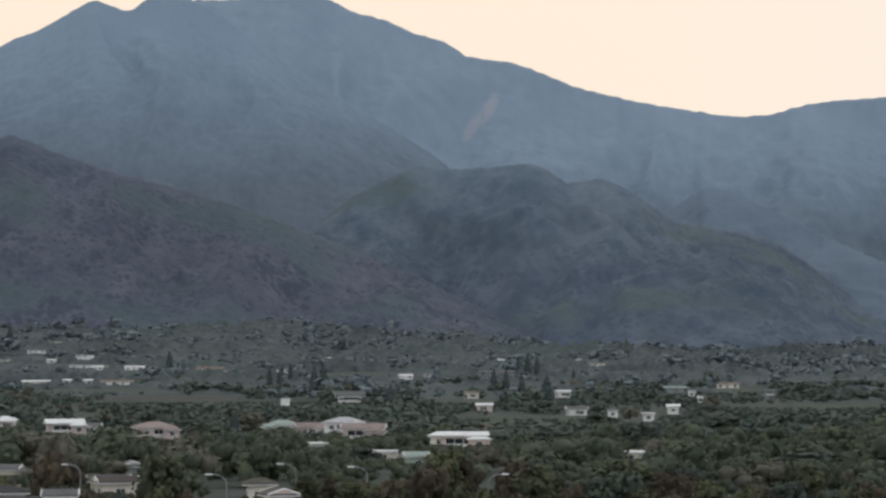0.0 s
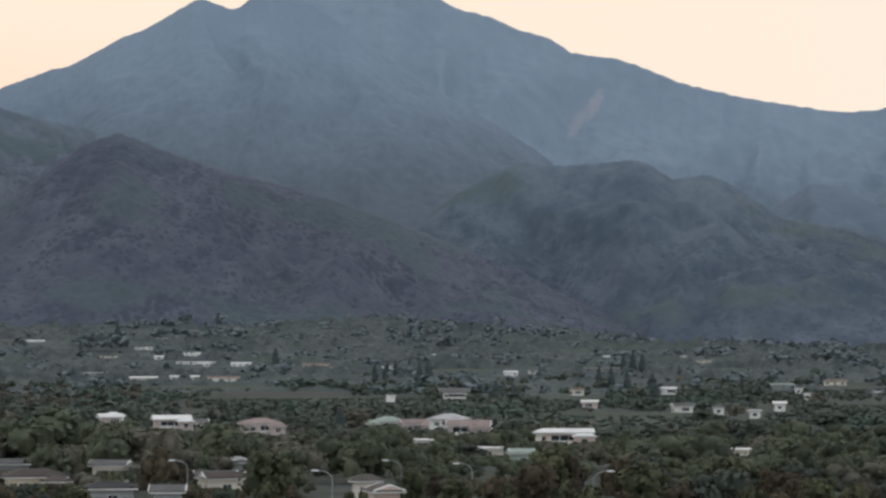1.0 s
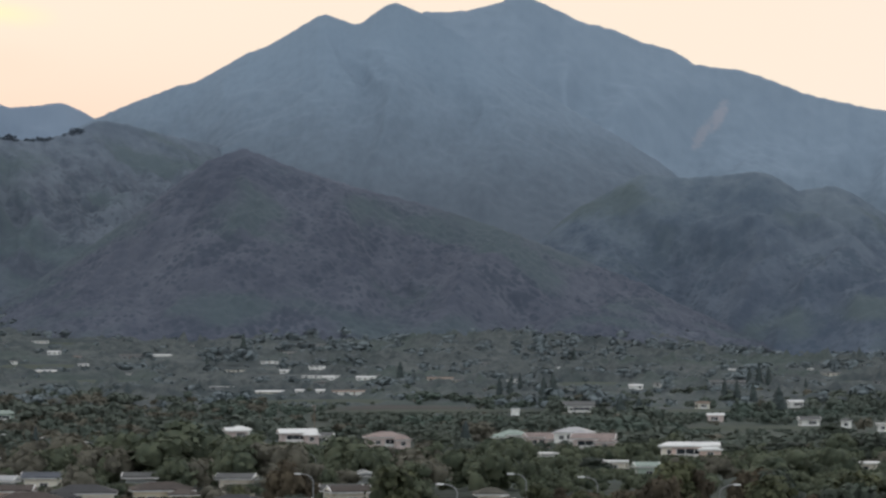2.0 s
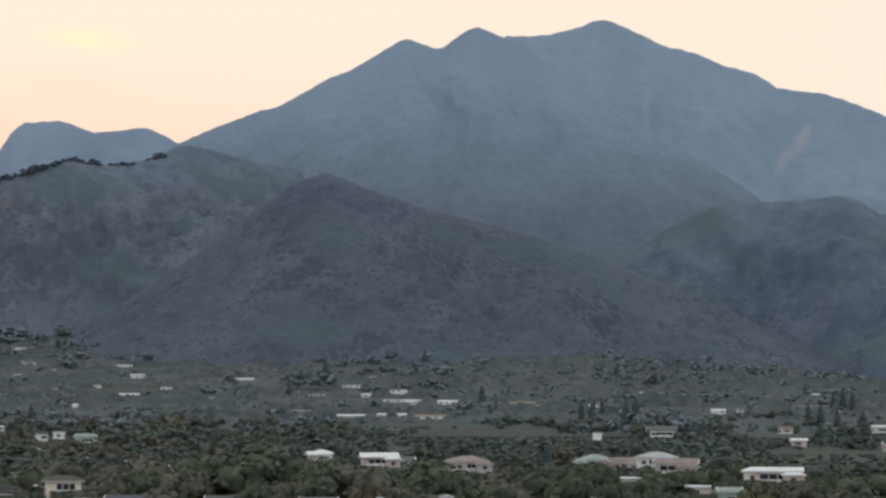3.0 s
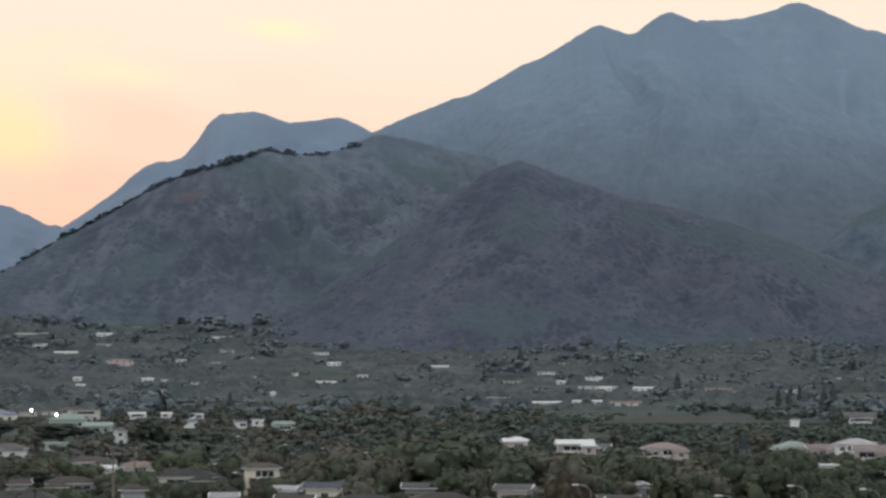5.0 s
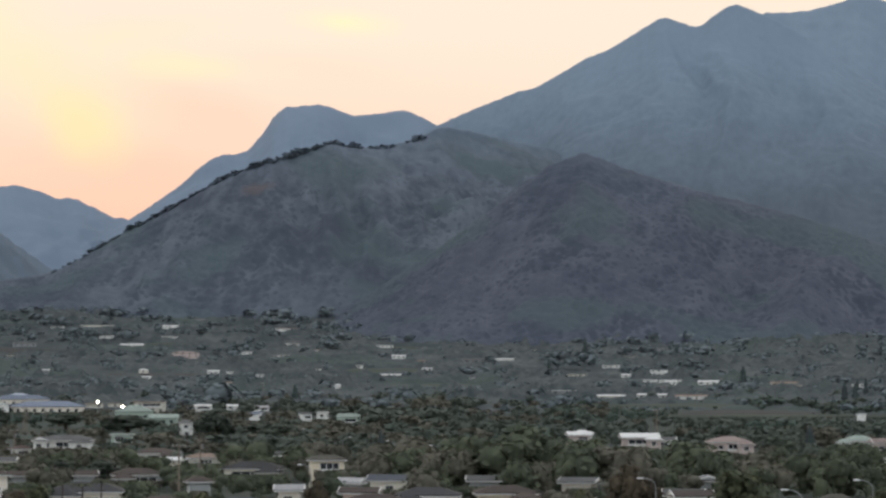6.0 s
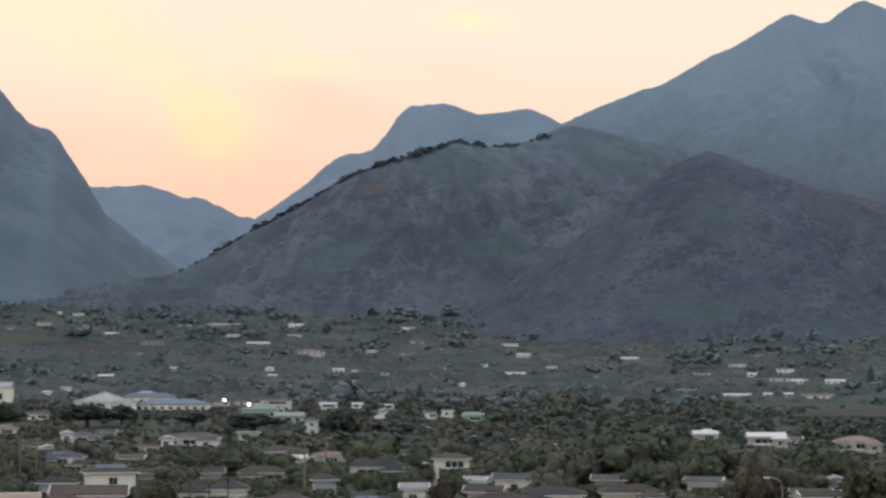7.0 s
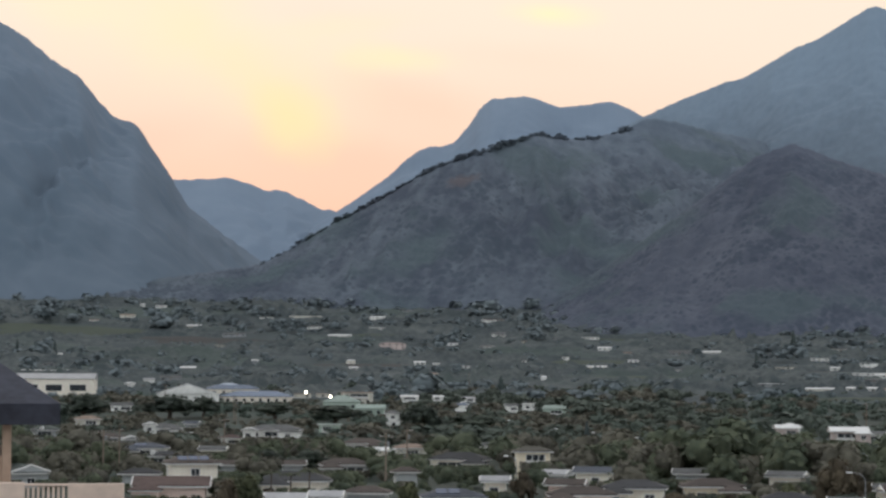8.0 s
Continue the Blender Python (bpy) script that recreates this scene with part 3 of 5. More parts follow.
def house(x, y, turn, w, d, storeys, roof, wall, cover, panels=0):
    """A house that faces -y, turned by so many degrees. Close ones have framed windows, those up the valley plain ones."""
    dist = math.hypot(x, y)
    close = dist < 1000
    z = float(floor_z(x, y))
    coat = WALLS[wall] if dist < 620 else WALLS_FAR[wall]
    home = new("house")
    home.matrix_world = pose(x, y, z, 0, 0, turn)
    tall = 2.7 * storeys + 0.4 if dist < 1250 else 2.3 * storeys + 0.3
    size = "two-storey" if storeys == 2 else "low"
    tagged(home, f"{size} {wall} house with a {WORDS[cover]} roof among trees", "house", group="houses in the valley")
    bm = bmesh.new()
    box(bm, 0, 0, tall / 2 - 1, w, d, tall + 2)
    part("wall", bm, coat, home)
    over = 0.75 if close else 0.5
    span = (w if roof == "gablef" else d)
    rise = max(0.8, min((0.17 if dist < 1250 else 0.11) * (span + 1), 2.1)) * (1.0 if roof != "flat" else 0.5)
    if roof == "gablef" or roof == "gable":
        # gable ends are wall, set just inside the roof's edge
        ends = (((-w / 2, -d / 2 - .0), (w / 2, -d / 2), (0, -d / 2)), ((w / 2, d / 2), (-w / 2, d / 2), (0, d / 2))) if roof == "gablef" else \
               (((-w / 2, d / 2), (-w / 2, -d / 2), (-w / 2, 0)), ((w / 2, -d / 2), (w / 2, d / 2), (w / 2, 0)))
        for p, q, r in ends:
            bm = bmesh.new()
            out = Vector((r[0], r[1], 0)).normalized() * (over + 0.03)
            lift = rise * 0.9
            tri = [bm.verts.new(Vector((px, py, pz)) + out) for (px, py), pz in ((p, tall + 0.2), (q, tall + 0.2), (r, tall + lift))]
            rear = [bm.verts.new(v.co - out * 0.15) for v in tri]
            bm.faces.new(tri)
            bm.faces.new(rear[::-1])
            for k in range(3):
                bm.faces.new((tri[k], rear[k], rear[(k + 1) % 3], tri[(k + 1) % 3]))
            part("gable", bm, coat, home)
            if close:
                foot_a, foot_b, peak = (Vector((c[0], c[1], 0)) + out for c in (p, q, r))
                for foot in (foot_a, foot_b):
                    edge = foot + (foot - peak).normalized() * over * 0.8
                    bm = bmesh.new()
                    tube(bm, (edge.x, edge.y, tall + 0.10), (peak.x, peak.y, tall + rise + 0.08), 0.15, 0.15, 4)
                    part("bargeboard", bm, M["trim"], home, "white painted gable board")
    if close:
        bm = bmesh.new()
        box(bm, 0, 0, tall - 0.12, w + 2 * over - .1, d + 2 * over - .1, 0.24)
        part("fascia", bm, M["trim"], home, "white painted eaves board")
    bm = roof_mesh(roof, w, d, over, rise, roof == "gablef")
    bmesh.ops.translate(bm, verts=bm.verts, vec=(0, 0, tall))
    part("roof", bm, ROOFS[cover], home)
    r = random.Random(int(x * 7 + y * 13))
    if dist < 1000 and w > 8.5:
        # a lower wing stands forward of the main block
        side, ww, dd, th = r.choice((-1, 1)), w * r.uniform(0.38, 0.52), d * 0.7, tall - r.uniform(0.5, 0.9)
        cx, cy = side * (w / 2 - ww * 0.35), -d / 2 - dd * 0.12
        bm = bmesh.new()
        box(bm, cx, cy, th / 2 - 1, ww, dd, th + 2)
        part("wing", bm, coat, home)
        bm = roof_mesh("hip" if roof != "gablef" else "gablef", ww, dd, 0.55, min(1.3, 0.16 * (dd + 1)), False)
        bmesh.ops.translate(bm, verts=bm.verts, vec=(cx, cy, th))
        part("wing_roof", bm, ROOFS[cover], home)
        bm = bmesh.new()
        box(bm, cx, cy, th - 0.1, ww + 1.0, dd + 1.0, 0.2)
        part("wing_fascia", bm, M["trim"], home, "white painted eaves board")
        spot = pose(cx, cy - dd / 2 - 0.03, th - 1.15)
        share("pane", PANE, share("window", WINDOW_FRAME, home, spot), Matrix())
    for s in range(storeys):
        zc = 1.55 + 2.75 * s
        n = max(1, min(4, int(w / 4.2)))
        for k in range(n):
            cx = (k + 0.5) / n * w - w / 2 + r.uniform(-0.3, 0.3)
            if s == 0 and k == n // 2 and n > 2:
                share("door", DOOR, home, pose(cx, -d / 2 - 0.03, 0.3))
                continue
            if r.random() < 0.3:
                continue
            spot = pose(cx, -d / 2 - 0.03, zc)
            if close:
                share("pane", PANE, share("window", WINDOW_FRAME, home, spot), Matrix())
            else:
                share("window", PLAIN_WINDOW, home, spot)
        if close or dist < 1500:
            for side in (-1, 1):
                for yy in ((-d / 5, d / 5) if r.random() < 0.4 else (0,)):
                    spot = pose(side * (w / 2 + 0.03), yy, zc, 0, 0, 90 * side)
                    if close:
                        share("pane", PANE, share("window", WINDOW_FRAME, home, spot), Matrix())
                    else:
                        share("window", PLAIN_WINDOW, home, spot)
    if 450 < dist < 1300 and w > 5:
        # a dark slab on the wall stands in for a veranda's shade, behind a pale rail
        for s in range(storeys):
            wide, cx = w * r.uniform(0.35, 0.6), w * r.uniform(-0.18, 0.18)
            bm = bmesh.new()
            box(bm, cx, -d / 2 - 0.06, 1.75 + 2.75 * s, wide, 0.16, 1.25)
            part("veranda", bm, M["glass"], home, "dark slab standing in for veranda shade")
            bm = bmesh.new()
            box(bm, cx, -d / 2 - 0.5, 0.75 + 2.75 * s, wide + 0.5, 0.10, 0.75)
            box(bm, cx, -d / 2 - 0.25, 0.32 + 2.75 * s, wide + 0.5, 0.5, 0.12)
            for k in range(4):
                box(bm, cx - wide / 2 + wide * k / 3, -d / 2 - 0.5, 1.75 + 2.75 * s, 0.16, 0.12, 1.3)
            part("veranda_rail", bm, M["trim"], home, "pale veranda rail and posts")
    for k in range(panels):
        bm = bmesh.new()
        box(bm, 0, 0, 0, 1.6, 1.9, 0.08)
        ob = part("solar_panel", bm, M["panel"], home, "dark glossy solar panel")
        ob.matrix_local = pose(-w * 0.22 + 1.8 * k, -d * 0.22 - over * 0.3, tall + 0.34 + rise * 0.5, math.degrees(math.atan2(rise, d / 2 + over)))
    FOOTPRINTS.append((x, y, w / 2 + 1, tall))
    return home


# gardens nearest the camera
house(-380, 721, 35, 7.7, 4.8, 2, "hip", "cream", "tan")
house(-493, 968, 30, 9.8, 6.1, 1, "gable", "white", "grey")
house(-334, 676, 28, 3.8, 4.1, 2, "gablef", "white", "dark")
house(-354, 729, 22, 9.8, 6.1, 1, "hip", "white", "grey")
house(-364, 771, 10, 4.3, 2.7, 1, "gable", "grey", "slate")
house(-282, 569, 14, 10.2, 6.3, 1, "hip", "white", "slate", panels=2)
house(-316, 627, 30, 4.3, 4.8, 1, "gablef", "grey", "metal")
house(-168, 356, 32, 8.0, 5.0, 2, "hip", "white", "brown", panels=3)
house(-190, 381, 20, 6.3, 3.9, 1, "hip", "grey", "dark")
house(-161, 334, 22, 10.7, 6.6, 1, "gable", "pink", "red")
house(-295, 653, 40, 5.6, 3.5, 1, "hip", "white", "red")
house(-202, 446, 25, 4.0, 2.5, 1, "gable", "grey", "brown")
house(-281, 654, 12, 15.1, 7.3, 2, "hip", "white", "grey")
house(-285, 644, 20, 3.6, 4.0, 2, "gablef", "white", "dark")
house(-151, 360, 18, 11.2, 7.0, 1, "hip", "white", "dark")
house(-244, 633, 15, 10.9, 6.8, 1, "hip", "white", "brown")
house(-219, 605, 30, 8.1, 5.0, 1, "hip", "cream", "tan")
house(-172, 508, 8, 12.2, 7.5, 1, "hip", "white", "dark")
house(-109, 319, 24, 8.1, 5.0, 1, "hip", "grey", "slate", panels=2)
house(-125, 310, 10, 3.5, 2.2, 1, "gable", "white", "metal")
house(-128, 302, 20, 4.5, 2.8, 1, "gable", "white", "metal")
house(-181, 459, 28, 9.5, 5.9, 1, "hip", "grey", "brown")
house(-146, 480, 20, 7.3, 4.5, 2, "hip", "cream", "olive")
house(-207, 630, 10, 3.5, 2.2, 1, "gable", "white", "grey")
house(-120, 410, -10, 3.6, 2.2, 1, "gable", "grey", "metal")
house(-105, 364, 6, 5.2, 3.2, 1, "gable", "pink", "brown")
house(-94, 334, 20, 8.9, 5.5, 1, "hip", "cream", "brown")
house(-92, 358, 12, 9.1, 5.6, 1, "hip", "white", "dark")
house(-118, 430, 5, 7.1, 4.4, 1, "gable", "white", "slate")
house(-82, 369, 18, 8.9, 5.5, 1, "hip", "cream", "brown")
house(-80, 423, -6, 5.8, 3.6, 1, "gable", "white", "grey")
house(-63, 333, 14, 6.3, 3.9, 1, "hip", "grey", "dark")
house(-100, 432, 10, 5.5, 3.4, 1, "gable", "grey", "grey")
house(-53, 369, 10, 5.3, 3.3, 1, "gable", "white", "grey")
house(-119, 370, 15, 3.5, 2.2, 1, "gable", "white", "metal")
house(-151, 414, 30, 3.9, 2.4, 1, "hip", "grey", "brown")
house(-125, 326, 12, 5.8, 3.6, 1, "hip", "grey", "brown")
house(-190, 452, 30, 4.0, 2.5, 1, "gable", "grey", "brown")
house(-215, 570, 0, 3.5, 2.2, 1, "gable", "white", "white")
house(-316, 786, 12, 7.1, 4.4, 1, "flat", "sage", "sage")
house(-330, 892, 10, 3.5, 3.9, 1, "gablef", "white", "grey")
house(-51, 364, 24, 5.4, 3.4, 1, "gable", "white", "brown")
house(-28, 357, 10, 3.8, 2.3, 1, "hip", "white", "olive")
house(-59, 443, 15, 3.5, 3.9, 1, "gablef", "grey", "grey")
house(-23, 326, 20, 3.5, 3.9, 1, "gablef", "pink", "brown")
house(-53, 323, 5, 3.5, 2.2, 1, "gable", "grey", "grey")
house(-213, 379, 47, 7.0, 8.5, 1, "gablef", "grey", "green")
house(-379, 690, 38, 8.3, 6.0, 1, "hip", "grey", "green")
house(-330, 640, 30, 8.0, 5.0, 1, "hip", "grey", "brown")
house(-243, 500, 25, 7.0, 4.6, 1, "hip", "grey", "dark")
house(-258, 560, 12, 6.0, 4.0, 1, "gable", "white", "grey")
house(-315, 849, 25, 4.8, 4.8, 2, "hip", "white", "grey")
house(-140, 739, 21, 6.4, 5.1, 2, "gable", "pink", "white")
house(-117, 719, 17, 10.6, 6.4, 2, "gable", "pink", "white")
house(-118, 774, 1, 7.6, 4.6, 1, "gable", "white", "grey")
# the streets further off
house(-85, 685, 17, 11.1, 7.8, 2, "hip", "pink", "rose")
house(-54, 783, -6, 10.3, 8.3, 1, "hip", "white", "sage")
house(-44, 764, 17, 8.6, 6.8, 1, "gable", "pink", "rose")
house(-31, 727, -10, 10.6, 8.5, 2, "hip", "white", "metal")
house(-23, 675, -4, 11.5, 6.9, 2, "gable", "pink", "rose")
house(-14, 546, -11, 6.6, 4.0, 1, "flat", "white", "white")
house(-1, 591, 0, 4.3, 4.3, 2, "hip", "white", "white")
house(5, 591, 3, 11.5, 4.6, 2, "gable", "pink", "white")
house(43, 537, -8, 5.8, 4.0, 1, "flat", "white", "white")
house(-6, 509, 13, 4.2, 4.0, 1, "gable", "sage", "sage")
house(-142, 755, 21, 6.0, 4.8, 2, "hip", "white", "white")
house(-43, 771, 3, 4.0, 4.0, 1, "hip", "white", "white")
house(-32, 775, 2, 4.0, 4.0, 1, "hip", "white", "white")
house(-34, 626, 23, 4.0, 4.0, 1, "flat", "white", "white")
house(-299, 1020, 1, 10.3, 8.3, 1, "gable", "sage", "sage")
house(-333, 1060, 27, 5.4, 4.3, 1, "gable", "white", "grey")
house(-334, 1091, 2, 5.0, 4.0, 1, "flat", "white", "white")
house(-357, 1057, -1, 4.9, 4.0, 1, "gable", "white", "blue")
house(-400, 1193, 43, 7.3, 5.9, 1, "gable", "white", "metal")
house(-437, 1204, 28, 9.4, 5.6, 1, "gable", "white", "white")
house(-507, 1219, 28, 9.6, 5.8, 1, "flat", "cream", "tan")
house(-497, 1225, 27, 7.7, 4.6, 1, "flat", "cream", "tan")
house(-449, 1155, 29, 16.3, 8.1, 2, "flat", "cream", "tan")
house(-873, 1589, 32, 37.9, 11.4, 1, "flat", "white", "white")
house(-644, 1277, 47, 5.6, 6.7, 2, "gablef", "white", "white")
house(18, 1014, 4, 6.9, 4.1, 1, "gable", "pink", "white")
house(55, 960, 11, 7.5, 6.0, 1, "gable", "white", "grey")
house(69, 946, -4, 4.0, 4.0, 1, "hip", "white", "grey")
house(98, 992, -1, 4.4, 4.0, 1, "gable", "white", "white")
house(80, 907, -0, 4.0, 4.0, 1, "flat", "white", "white")
house(-47, 1166, 10, 14.2, 7.1, 1, "gable", "white", "grey")
house(-75, 1108, -1, 4.0, 4.0, 1, "flat", "white", "white")
house(-252, 1445, 14, 18.6, 5.6, 1, "gable", "cream", "white")
house(-202, 1449, 2, 22.1, 6.6, 1, "gable", "white", "tan")
house(-225, 1472, 29, 7.2, 5.8, 1, "gable", "white", "white")
house(-237, 1471, -16, 5.8, 4.6, 1, "gable", "white", "white")
house(-302, 1551, 7, 20.8, 4.2, 1, "flat", "grey", "white")
house(-467, 1562, 17, 4.0, 4.0, 2, "hip", "white", "white")
house(-527, 1919, 17, 18.4, 7.4, 1, "gable", "cream", "white")
house(-250, 1651, 9, 13.0, 10.4, 1, "hip", "grey", "grey")
# up the valley, to the foot of the mountains
house(-276, 1816, 6, 31.3, 6.3, 1, "flat", "white", "white")
house(-264, 1772, 18, 8.7, 7.0, 1, "gable", "white", "white")
house(-308, 2000, 13, 14.8, 5.9, 2, "flat", "white", "white")
house(-341, 2208, 9, 7.6, 4.6, 1, "flat", "white", "white")
house(-377, 2266, 19, 14.5, 7.3, 1, "gable", "white", "grey")
house(-367, 2400, 9, 14.2, 7.1, 1, "gable", "grey", "grey")
house(-369, 2109, 14, 15.6, 6.3, 1, "flat", "white", "white")
house(-330, 1960, 14, 7.7, 4.6, 1, "gable", "white", "white")
house(-235, 1774, -4, 14.8, 7.4, 1, "gable", "white", "white")
house(-175, 1747, 10, 19.7, 7.9, 1, "gable", "cream", "tan")
house(-112, 1634, 8, 9.6, 5.7, 2, "flat", "white", "white")
house(-25, 1583, 5, 8.5, 5.1, 1, "gable", "white", "white")
house(-515, 2183, 16, 25.1, 10.0, 1, "gable", "grey", "grey")
house(-487, 2189, 5, 17.5, 7.0, 1, "gable", "white", "white")
house(-628, 2525, 12, 25.3, 7.6, 1, "flat", "cream", "grey")
house(-782, 2733, 16, 7.6, 6.1, 1, "gable", "white", "white")
house(-659, 2377, 18, 18.0, 7.2, 1, "flat", "white", "white")
house(-603, 2228, 17, 13.5, 8.1, 1, "gable", "white", "white")
house(-757, 2364, 48, 14.5, 13.0, 1, "gable", "white", "grey")
house(-691, 1930, 22, 10.0, 5.0, 1, "gable", "white", "white")
house(-674, 1926, 21, 6.0, 4.0, 1, "flat", "white", "white")
house(-947, 2500, 31, 16.9, 10.1, 2, "gable", "white", "white")
house(-912, 2402, 17, 21.3, 6.4, 1, "flat", "white", "white")
house(-806, 2170, 24, 25.9, 13.0, 2, "hip", "pink", "rose")
house(-912, 2295, 14, 24.0, 9.6, 1, "gable", "white", "white")
house(-957, 2624, 22, 17.7, 7.1, 1, "flat", "grey", "grey")
house(-1100, 2330, 29, 18.8, 9.4, 1, "gable", "cream", "white")
house(-1224, 2416, 23, 17.1, 8.6, 1, "gable", "cream", "tan")
house(-1241, 2539, 22, 13.8, 6.9, 1, "flat", "white", "white")
house(-1267, 2539, 31, 6.9, 4.0, 1, "gable", "white", "white")
house(-1019, 2260, 28, 24.1, 9.7, 1, "gable", "grey", "grey")
house(-1073, 2470, 19, 15.7, 6.3, 1, "gable", "white", "grey")
house(-1038, 2504, 25, 38.3, 7.7, 1, "flat", "cream", "white")
house(-976, 2381, -2, 13.8, 9.6, 1, "gable", "white", "grey")
house(-946, 1837, 31, 7.0, 4.0, 1, "flat", "white", "white")
house(-720, 1488, 30, 16.1, 8.0, 1, "gable", "grey", "grey")
house(-711, 1437, 30, 7.0, 4.0, 1, "gable", "white", "metal")
house(-755, 1364, 33, 7.6, 4.0, 1, "flat", "white", "grey")
house(38, 1654, 1, 25.8, 10.3, 1, "gable", "grey", "grey")
house(64, 1240, 11, 7.3, 4.4, 1, "gable", "white", "white")
house(132, 1316, -4, 14.8, 4.4, 1, "gable", "grey", "sage")
house(125, 1864, -14, 18.2, 7.3, 1, "gable", "cream", "grey")
house(120, 2056, -3, 7.0, 4.0, 1, "flat", "white", "white")
house(-49, 1207, 6, 16.5, 6.6, 1, "gable", "white", "grey")
house(-26, 1589, 1, 8.5, 4.3, 1, "gable", "white", "white")
house(-11, 1622, 0, 5.5, 4.0, 1, "gable", "white", "grey")
house(50, 2005, -1, 5.9, 4.0, 1, "gable", "white", "white")
house(133, 1242, -6, 4.0, 4.0, 1, "flat", "white", "white")
house(-625, 2535, 14, 19.1, 5.7, 1, "flat", "cream", "grey")
house(-512, 2162, 13, 16.2, 8.1, 1, "gable", "grey", "grey")
house(-169, 2097, 5, 12.3, 6.1, 1, "gable", "grey", "grey")
house(-157, 1693, 5, 10.8, 5.4, 1, "gable", "cream", "grey")
house(-234, 1834, 7, 6.3, 4.0, 1, "gable", "white", "grey")
house(-766, 2390, 18, 15.9, 7.9, 1, "gable", "grey", "grey")
house(-479, 1600, 17, 4.1, 4.0, 1, "gable", "white", "grey")
house(-614, 1991, 17, 6.1, 4.0, 1, "gable", "white", "grey")
house(-626, 2532, 14, 21.6, 10.8, 1, "flat", "grey", "grey")
house(-376, 1969, -7, 17.6, 9.7, 1, "flat", "cream", "grey")
house(169, 1379, -9, 12.8, 7.1, 1, "gable", "cream", "tan")
house(15, 1216, 21, 6.5, 4.0, 1, "gable", "cream", "tan")
house(177, 1260, 2, 7.4, 4.1, 1, "gable", "grey", "grey")
house(142, 1654, -21, 5.7, 4.0, 1, "flat", "grey", "grey")
house(64, 1659, -2, 4.8, 4.0, 1, "gable", "white", "grey")
house(-98, 2018, 15, 7.9, 4.3, 1, "gable", "grey", "white")
house(-121, 1500, 13, 5.1, 4.0, 1, "gable", "cream", "grey")
house(127, 1142, -18, 4.0, 4.0, 1, "flat", "white", "white")
house(-895, 2638, 11, 12.2, 6.7, 1, "gable", "grey", "grey")
house(-821, 2541, 37, 23.4, 12.9, 1, "gable", "white", "brown")
house(-635, 1895, 36, 8.8, 4.8, 1, "flat", "white", "metal")
house(-719, 2209, 14, 14.7, 8.1, 1, "gable", "white", "grey")
house(-422, 1207, 32, 6.8, 4.0, 1, "gable", "white", "white")
house(-539, 2486, -12, 17.3, 9.5, 1, "gable", "white", "grey")
house(-584, 1665, 40, 6.0, 4.0, 1, "gable", "white", "tan")
house(-558, 2143, 36, 7.5, 4.1, 1, "gable", "grey", "tan")
house(-438, 1848, -2, 9.2, 5.1, 1, "flat", "white", "metal")
house(-494, 2363, 34, 10.6, 5.8, 1, "gable", "white", "grey")
house(-595, 2058, 19, 7.3, 4.0, 1, "gable", "white", "grey")
house(-711, 2311, 42, 7.1, 4.0, 1, "gable", "cream", "brown")
house(-699, 1790, 32, 7.5, 4.1, 1, "gable", "white", "white")
house(-1225, 2336, 28, 11.6, 6.4, 1, "gable", "white", "tan")
house(-1024, 1889, 21, 5.2, 4.0, 1, "hip", "white", "white")
house(-964, 1757, 24, 9.8, 5.4, 1, "hip", "grey", "grey")
house(-813, 1713, 31, 16.6, 9.1, 1, "gable", "grey", "white")
house(-831, 1887, 9, 7.0, 4.0, 1, "gable", "grey", "white")
house(-968, 2116, 40, 10.2, 5.6, 1, "flat", "cream", "grey")
house(-755, 1927, 22, 8.1, 4.4, 1, "hip", "cream", "white")
house(-769, 2247, 33, 10.4, 5.7, 1, "gable", "white", "metal")
house(-692, 2354, 27, 9.6, 5.3, 1, "flat", "grey", "grey")
house(-522, 2026, 22, 9.2, 5.0, 1, "gable", "white", "metal")


# ---- larger buildings ----
def building(name, label, x, y, turn, w, d, tall, roof, rise, wall, cover, openings=0, opening_w=3.0, opening_h=2.2, base_z=0.0):
    z = float(floor_z(x, y)) + base_z
    b = new(name)
    b.matrix_world = pose(x, y, z, 0, 0, turn)
    tagged(b, label, "building")
    bm = bmesh.new()
    box(bm, 0, 0, tall / 2 - 1.5, w, d, tall + 3)
    part("wall", bm, wall, b)
    bm = roof_mesh(roof, w, d, 0.7, rise, roof == "gablef")
    bmesh.ops.translate(bm, verts=bm.verts, vec=(0, 0, tall))
    part("roof", bm, cover, b)
    if roof == "gablef":
        bm = bmesh.new()
        tri = [bm.verts.new(p) for p in ((-w / 2 - .3, -d / 2 - .75, tall + .1), (w / 2 + .3, -d / 2 - .75, tall + .1), (0, -d / 2 - .75, tall + rise * .95))]
        rear = [bm.verts.new(v.co + Vector((0, 0.3, 0))) for v in tri]
        bm.faces.new(tri)
        bm.faces.new(rear[::-1])
        for k in range(3):
            bm.faces.new((tri[k], rear[k], rear[(k + 1) % 3], tri[(k + 1) % 3]))
        part("gable", bm, wall, b)
    for k in range(openings):
        cx = (k + 0.5) / openings * w * 0.9 - w * 0.45
        bm = bmesh.new()
        box(bm, cx, -d / 2 - 0.02, tall * 0.5, opening_w, 0.12, opening_h)
        part("window", bm, M["glass"], b)
    FOOTPRINTS.append((x, y, w / 2, tall))
    return b


